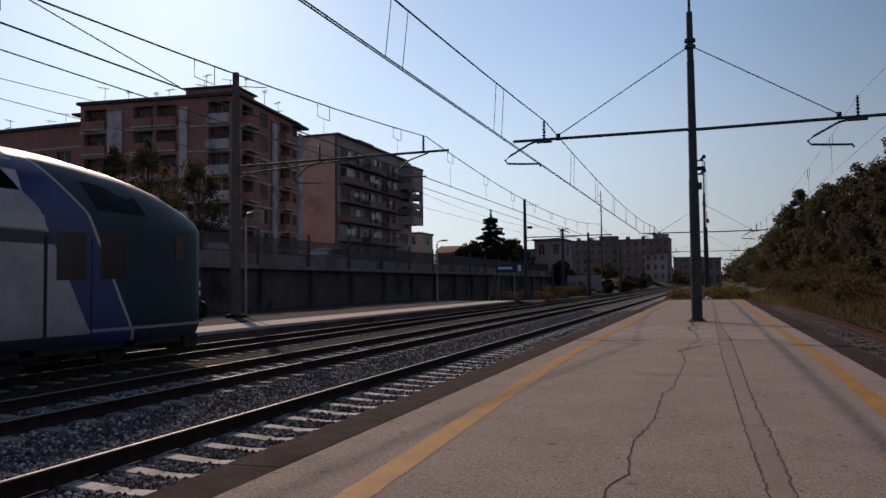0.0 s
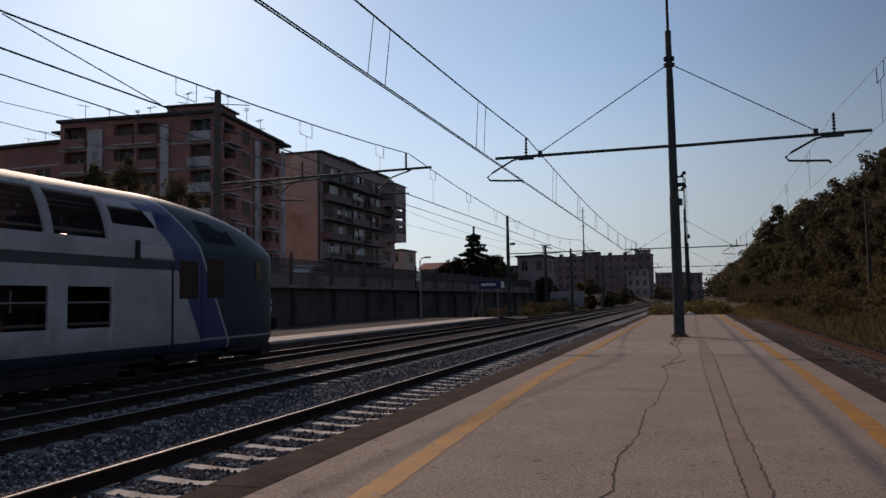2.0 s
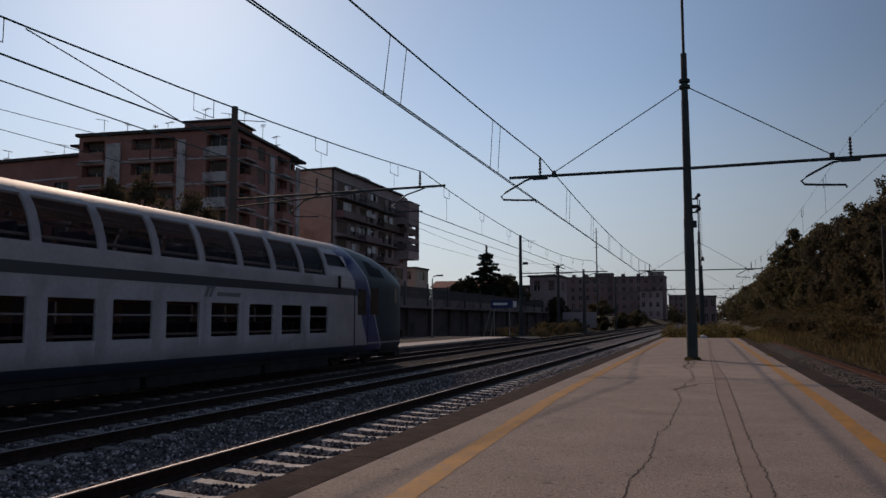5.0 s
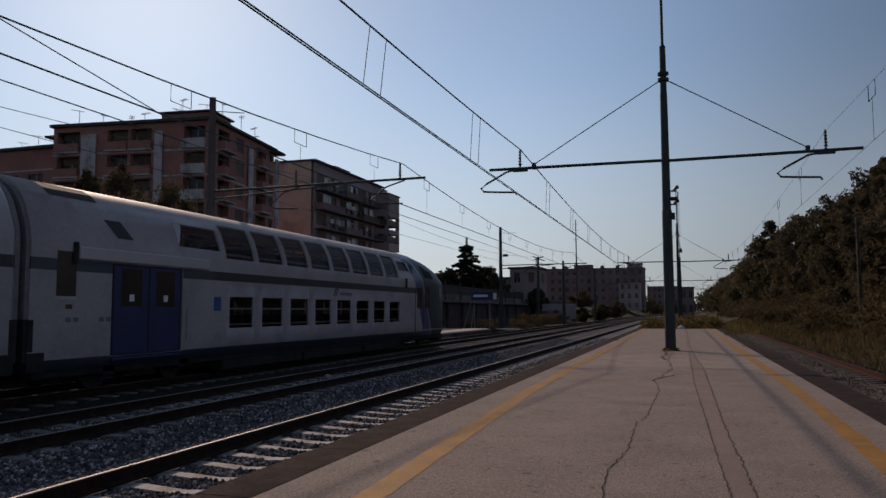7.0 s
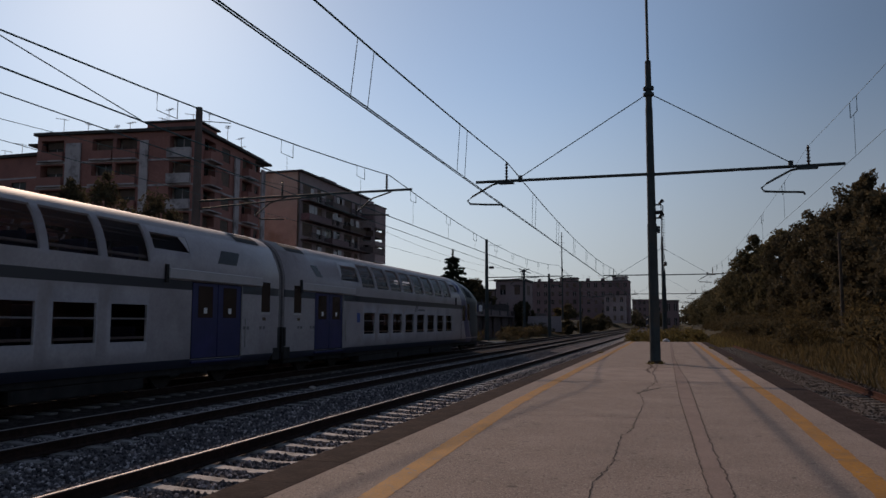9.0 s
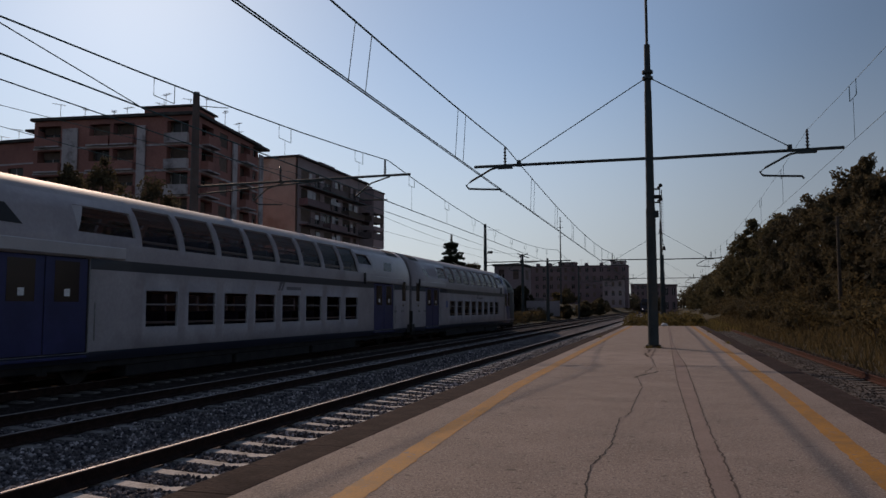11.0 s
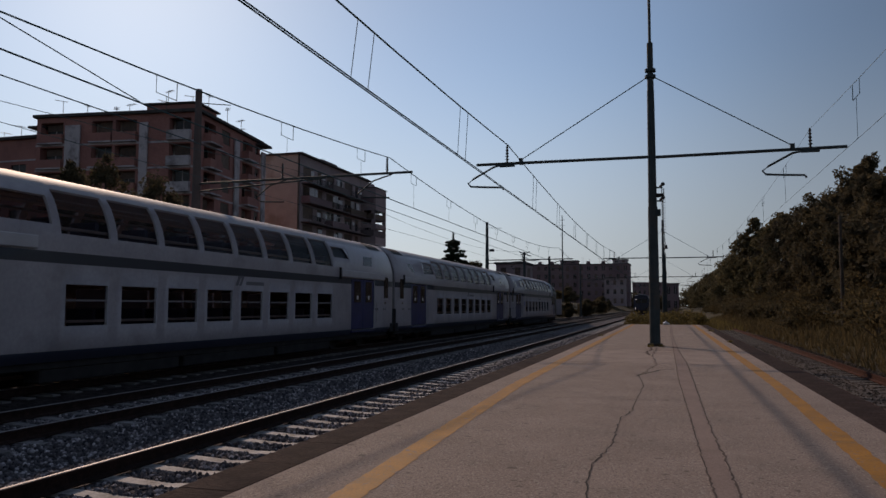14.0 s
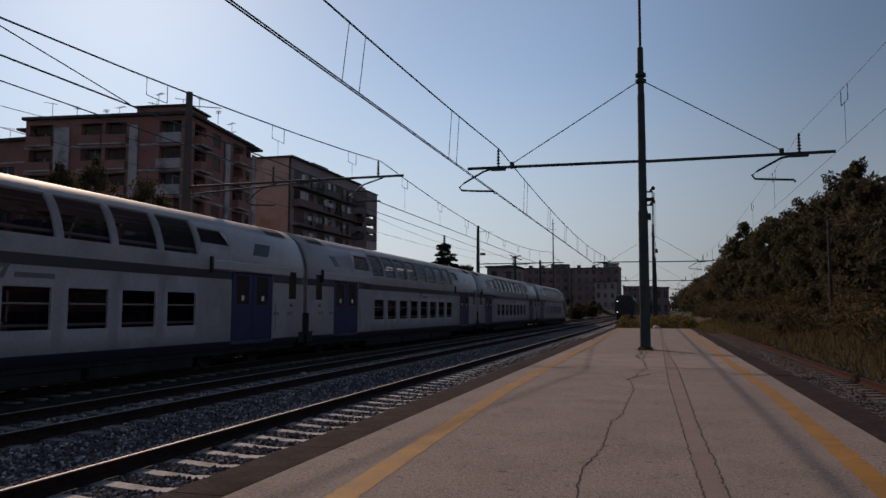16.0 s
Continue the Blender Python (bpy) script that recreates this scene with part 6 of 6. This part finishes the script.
    # equipment boxes lengthened to block sunlit ground showing beneath the coach
    for y0, y1 in ((-6.6, -2.2), (-2.0, 2.6), (2.8, 6.6)):
        for s in (1, -1):
            part("equipment_box", box(min(s * 0.75, s * 1.20), max(s * 0.75, s * 1.20), y0, y1, 0.08, 0.36, 0.03), BLACK, coach)
    for y in (rear + 3.6, (HEAD - 4.2) if front else full - 3.6):
        make_bogie(coach, y)
    if front:
        for s in (1, -1):
            part("pictogram", box(min(s * 1.396, s * 1.404), max(s * 1.396, s * 1.404), win_rear - 0.72, win_rear - 0.40, 1.66, 2.02), PICTO_BLUE, coach, "plain blue square pictogram")
            part("cab_door_window", box(min(s * 1.396, s * 1.405), max(s * 1.396, s * 1.405), HEAD - 5.0, HEAD - 4.28, 1.78, 2.70, 0.006), CAB_PANE, coach, "dark brownish cab door window")
            part("cab_side_window", box(min(s * 1.388, s * 1.400), max(s * 1.388, s * 1.400), HEAD - 3.92, HEAD - 3.2, 1.80, 2.80, 0.006), CAB_PANE, coach, "dark brownish cab side window")
            part("door_seam", box(min(s * 1.398, s * 1.404), max(s * 1.398, s * 1.404), HEAD - 5.29, HEAD - 5.21, 0.70, 2.60), BLACK, coach)
            part("door_seam", box(min(s * 1.398, s * 1.403), max(s * 1.398, s * 1.403), HEAD - 4.16, HEAD - 4.12, 0.70, 2.60), BLACK, coach)
            part("headlight", box(min(s * 0.99, s * 1.10), max(s * 0.99, s * 1.10), HEAD - 0.45, HEAD - 0.33, 1.62, 1.76, 0.015), SIGN_WHITE, coach, "white marker lamp")
            part("headlight", box(min(s * 0.99, s * 1.10), max(s * 0.99, s * 1.10), HEAD - 0.45, HEAD - 0.33, 1.40, 1.54, 0.015), SIGN_WHITE, coach, "white marker lamp")
            bm = bmesh.new()
            ring = [[bm.verts.new((s * (w + o), HEAD - q, z)) for q, w, z in ((1.60, 1.356, 2.28), (1.26, 1.318, 2.28), (1.29, 1.318, 2.82), (1.60, 1.356, 2.82))] for o in (-0.03, 0.012)]
            bm.faces.new(ring[1])
            for k in range(4):
                bm.faces.new((ring[0][k], ring[0][(k + 1) % 4], ring[1][(k + 1) % 4], ring[1][k]))
            bmesh.ops.recalc_face_normals(bm, faces=bm.faces)
            part("cab_quarter_window", bm, AMBER_PANE, coach, "small brownish cab quarter window")
            part("grab_rail", box(min(s * 1.402, s * 1.46), max(s * 1.402, s * 1.46), HEAD - 6.52, HEAD - 6.41, 2.66, 3.08, 0.01), BLACK, coach, "dark stub beside the gutter")
            part("buffer", tube([(s * 0.87, HEAD - 0.4, 1.05), (s * 0.87, HEAD - 0.05, 1.05), (s * 0.87, HEAD - 0.049, 1.05), (s * 0.87, HEAD + 0.03, 1.05)], [0.09, 0.09, 0.22, 0.22], 12), BLACK, coach)
        for s in (1, -1):
            bm, prev = bmesh.new(), None
            for k in (8, 9, 10, 11):
                cur = []
                for q, hw, top in ((3.95, 1.40, 4.30), (2.55, 1.389, 4.12)):
                    px, pz = shell_point(k, hw, top, -0.012)
                    cur.append(bm.verts.new((s * px, HEAD - q - 0.1 * (k - 8), pz)))
                if prev:
                    bm.faces.new((prev[0], prev[1], cur[1], cur[0]))
                prev = cur
            part("cab_roof_window", bm, CAB_HOOD, coach, "dark slanted panel over the cab")
            part("marker_box", box(min(s * 1.392, s * 1.43), max(s * 1.392, s * 1.43), HEAD - 6.4, HEAD - 5.3, 2.70, 2.98, 0.012), COACH_PALE, coach)
        bm = bmesh.new()
        for p in ((-0.85, HEAD - 0.288, 2.05), (0.85, HEAD - 0.288, 2.05), (0.85, HEAD - 0.294, 2.85), (-0.85, HEAD - 0.294, 2.85)):
            bm.verts.new(p)
        bm.verts.ensure_lookup_table()
        bm.faces.new(bm.verts[:])
        part("windscreen", bm, PANE, coach)
        part("snow_plough", box(-1.15, 1.15, HEAD - 1.0, HEAD - 0.5, 0.16, 0.52, 0.04), BLACK, coach)
    return coach


coaches = [make_coach(True), make_coach(False)]
coaches += [copy_thing(coaches[1], pose(0, 0, 0)) for _ in range(2)]


def make_far_loco():
    t = thing("locomotive", "dark blue oncoming locomotive with lit headlamps", "locomotive")
    bm = sweep([(-1.3, 0.9), (1.3, 0.9), (1.42, 1.4), (1.42, 2.9), (1.15, 3.6), (0.7, 3.9), (-0.7, 3.9), (-1.15, 3.6), (-1.42, 2.9), (-1.42, 1.4)], [(0, -8.5, 0), (0, -8.1, 0.04), (0, 8.5, 0)])
    part("body", bm, LOCO, t)
    part("windscreen", box(-1.05, -0.06, -8.53, -8.42, 2.25, 3.05, 0.02), PANE, t)
    part("windscreen", box(0.06, 1.05, -8.53, -8.42, 2.25, 3.05, 0.02), PANE, t)
    part("underframe", box(-1.2, 1.2, -8.3, 8.3, 0.15, 0.92, 0.04), BLACK, t)
    for x, z, m in ((-0.98, 1.35, HEADLAMP), (0.98, 1.35, PANE), (-0.98, 2.95, HEADLAMP)):
        part("headlamp", tube([(x, -8.62, z), (x, -8.45, z)], 0.075, 12), m, t, "lit headlamp" if m is HEADLAMP else "unlit headlamp")
    for s in (-0.87, 0.87):
        part("buffer", tube([(s, -8.4, 1.05), (s, -8.8, 1.05), (s, -8.801, 1.05), (s, -8.88, 1.05)], [0.09, 0.09, 0.22, 0.22], 12), BLACK, t)
    bm = bmesh.new()
    for y in (-5.5, -2.8, 2.8, 5.5):
        for x in (-0.75, 0.75):
            tube([(x - 0.06, y, 0.52), (x + 0.06, y, 0.52)], 0.5, 14, bm)
    part("wheels", bm, WHEEL, t)
    return t


loco = make_far_loco()


def rolled(t):
    """Metres that the train has rolled since the start."""
    u = t / 16.0
    return 28.167 * u + 40.195 * u**2 + 15.82 * u**3 + 13.825 * u**4 - 12.607 * u**5


def on_line(x, y):
    return pose(x, y, RAIL_Z)


def motions():
    tip = 16.0
    middles = [tip - HEAD] + [tip - 26.7 - 25.52 * k - 12.76 for k in range(3)]
    for coach, y in zip(coaches, middles):
        walk(coach, [(0.5 * k, on_line(TRACKS["track_3"], y + rolled(0.5 * k))) for k in range(33)])
    wheel_rows = [(0.064 * k, -math.degrees(rolled(0.064 * k) / WHEEL_R)) for k in range(251)]
    for coach in coaches:
        for bogie in coach.children:
            for w in bogie.children:
                if w.name.startswith("wheelset"):
                    y = w.location.y
                    walk(w, [(t, pose(0, y, WHEEL_R, a)) for t, a in wheel_rows])
    walk(loco, [(t, on_line(TRACKS["track_1"], 124.5 + 16.0 * (16 - t))) for t in (0, 4, 8, 12, 16)])


motions()
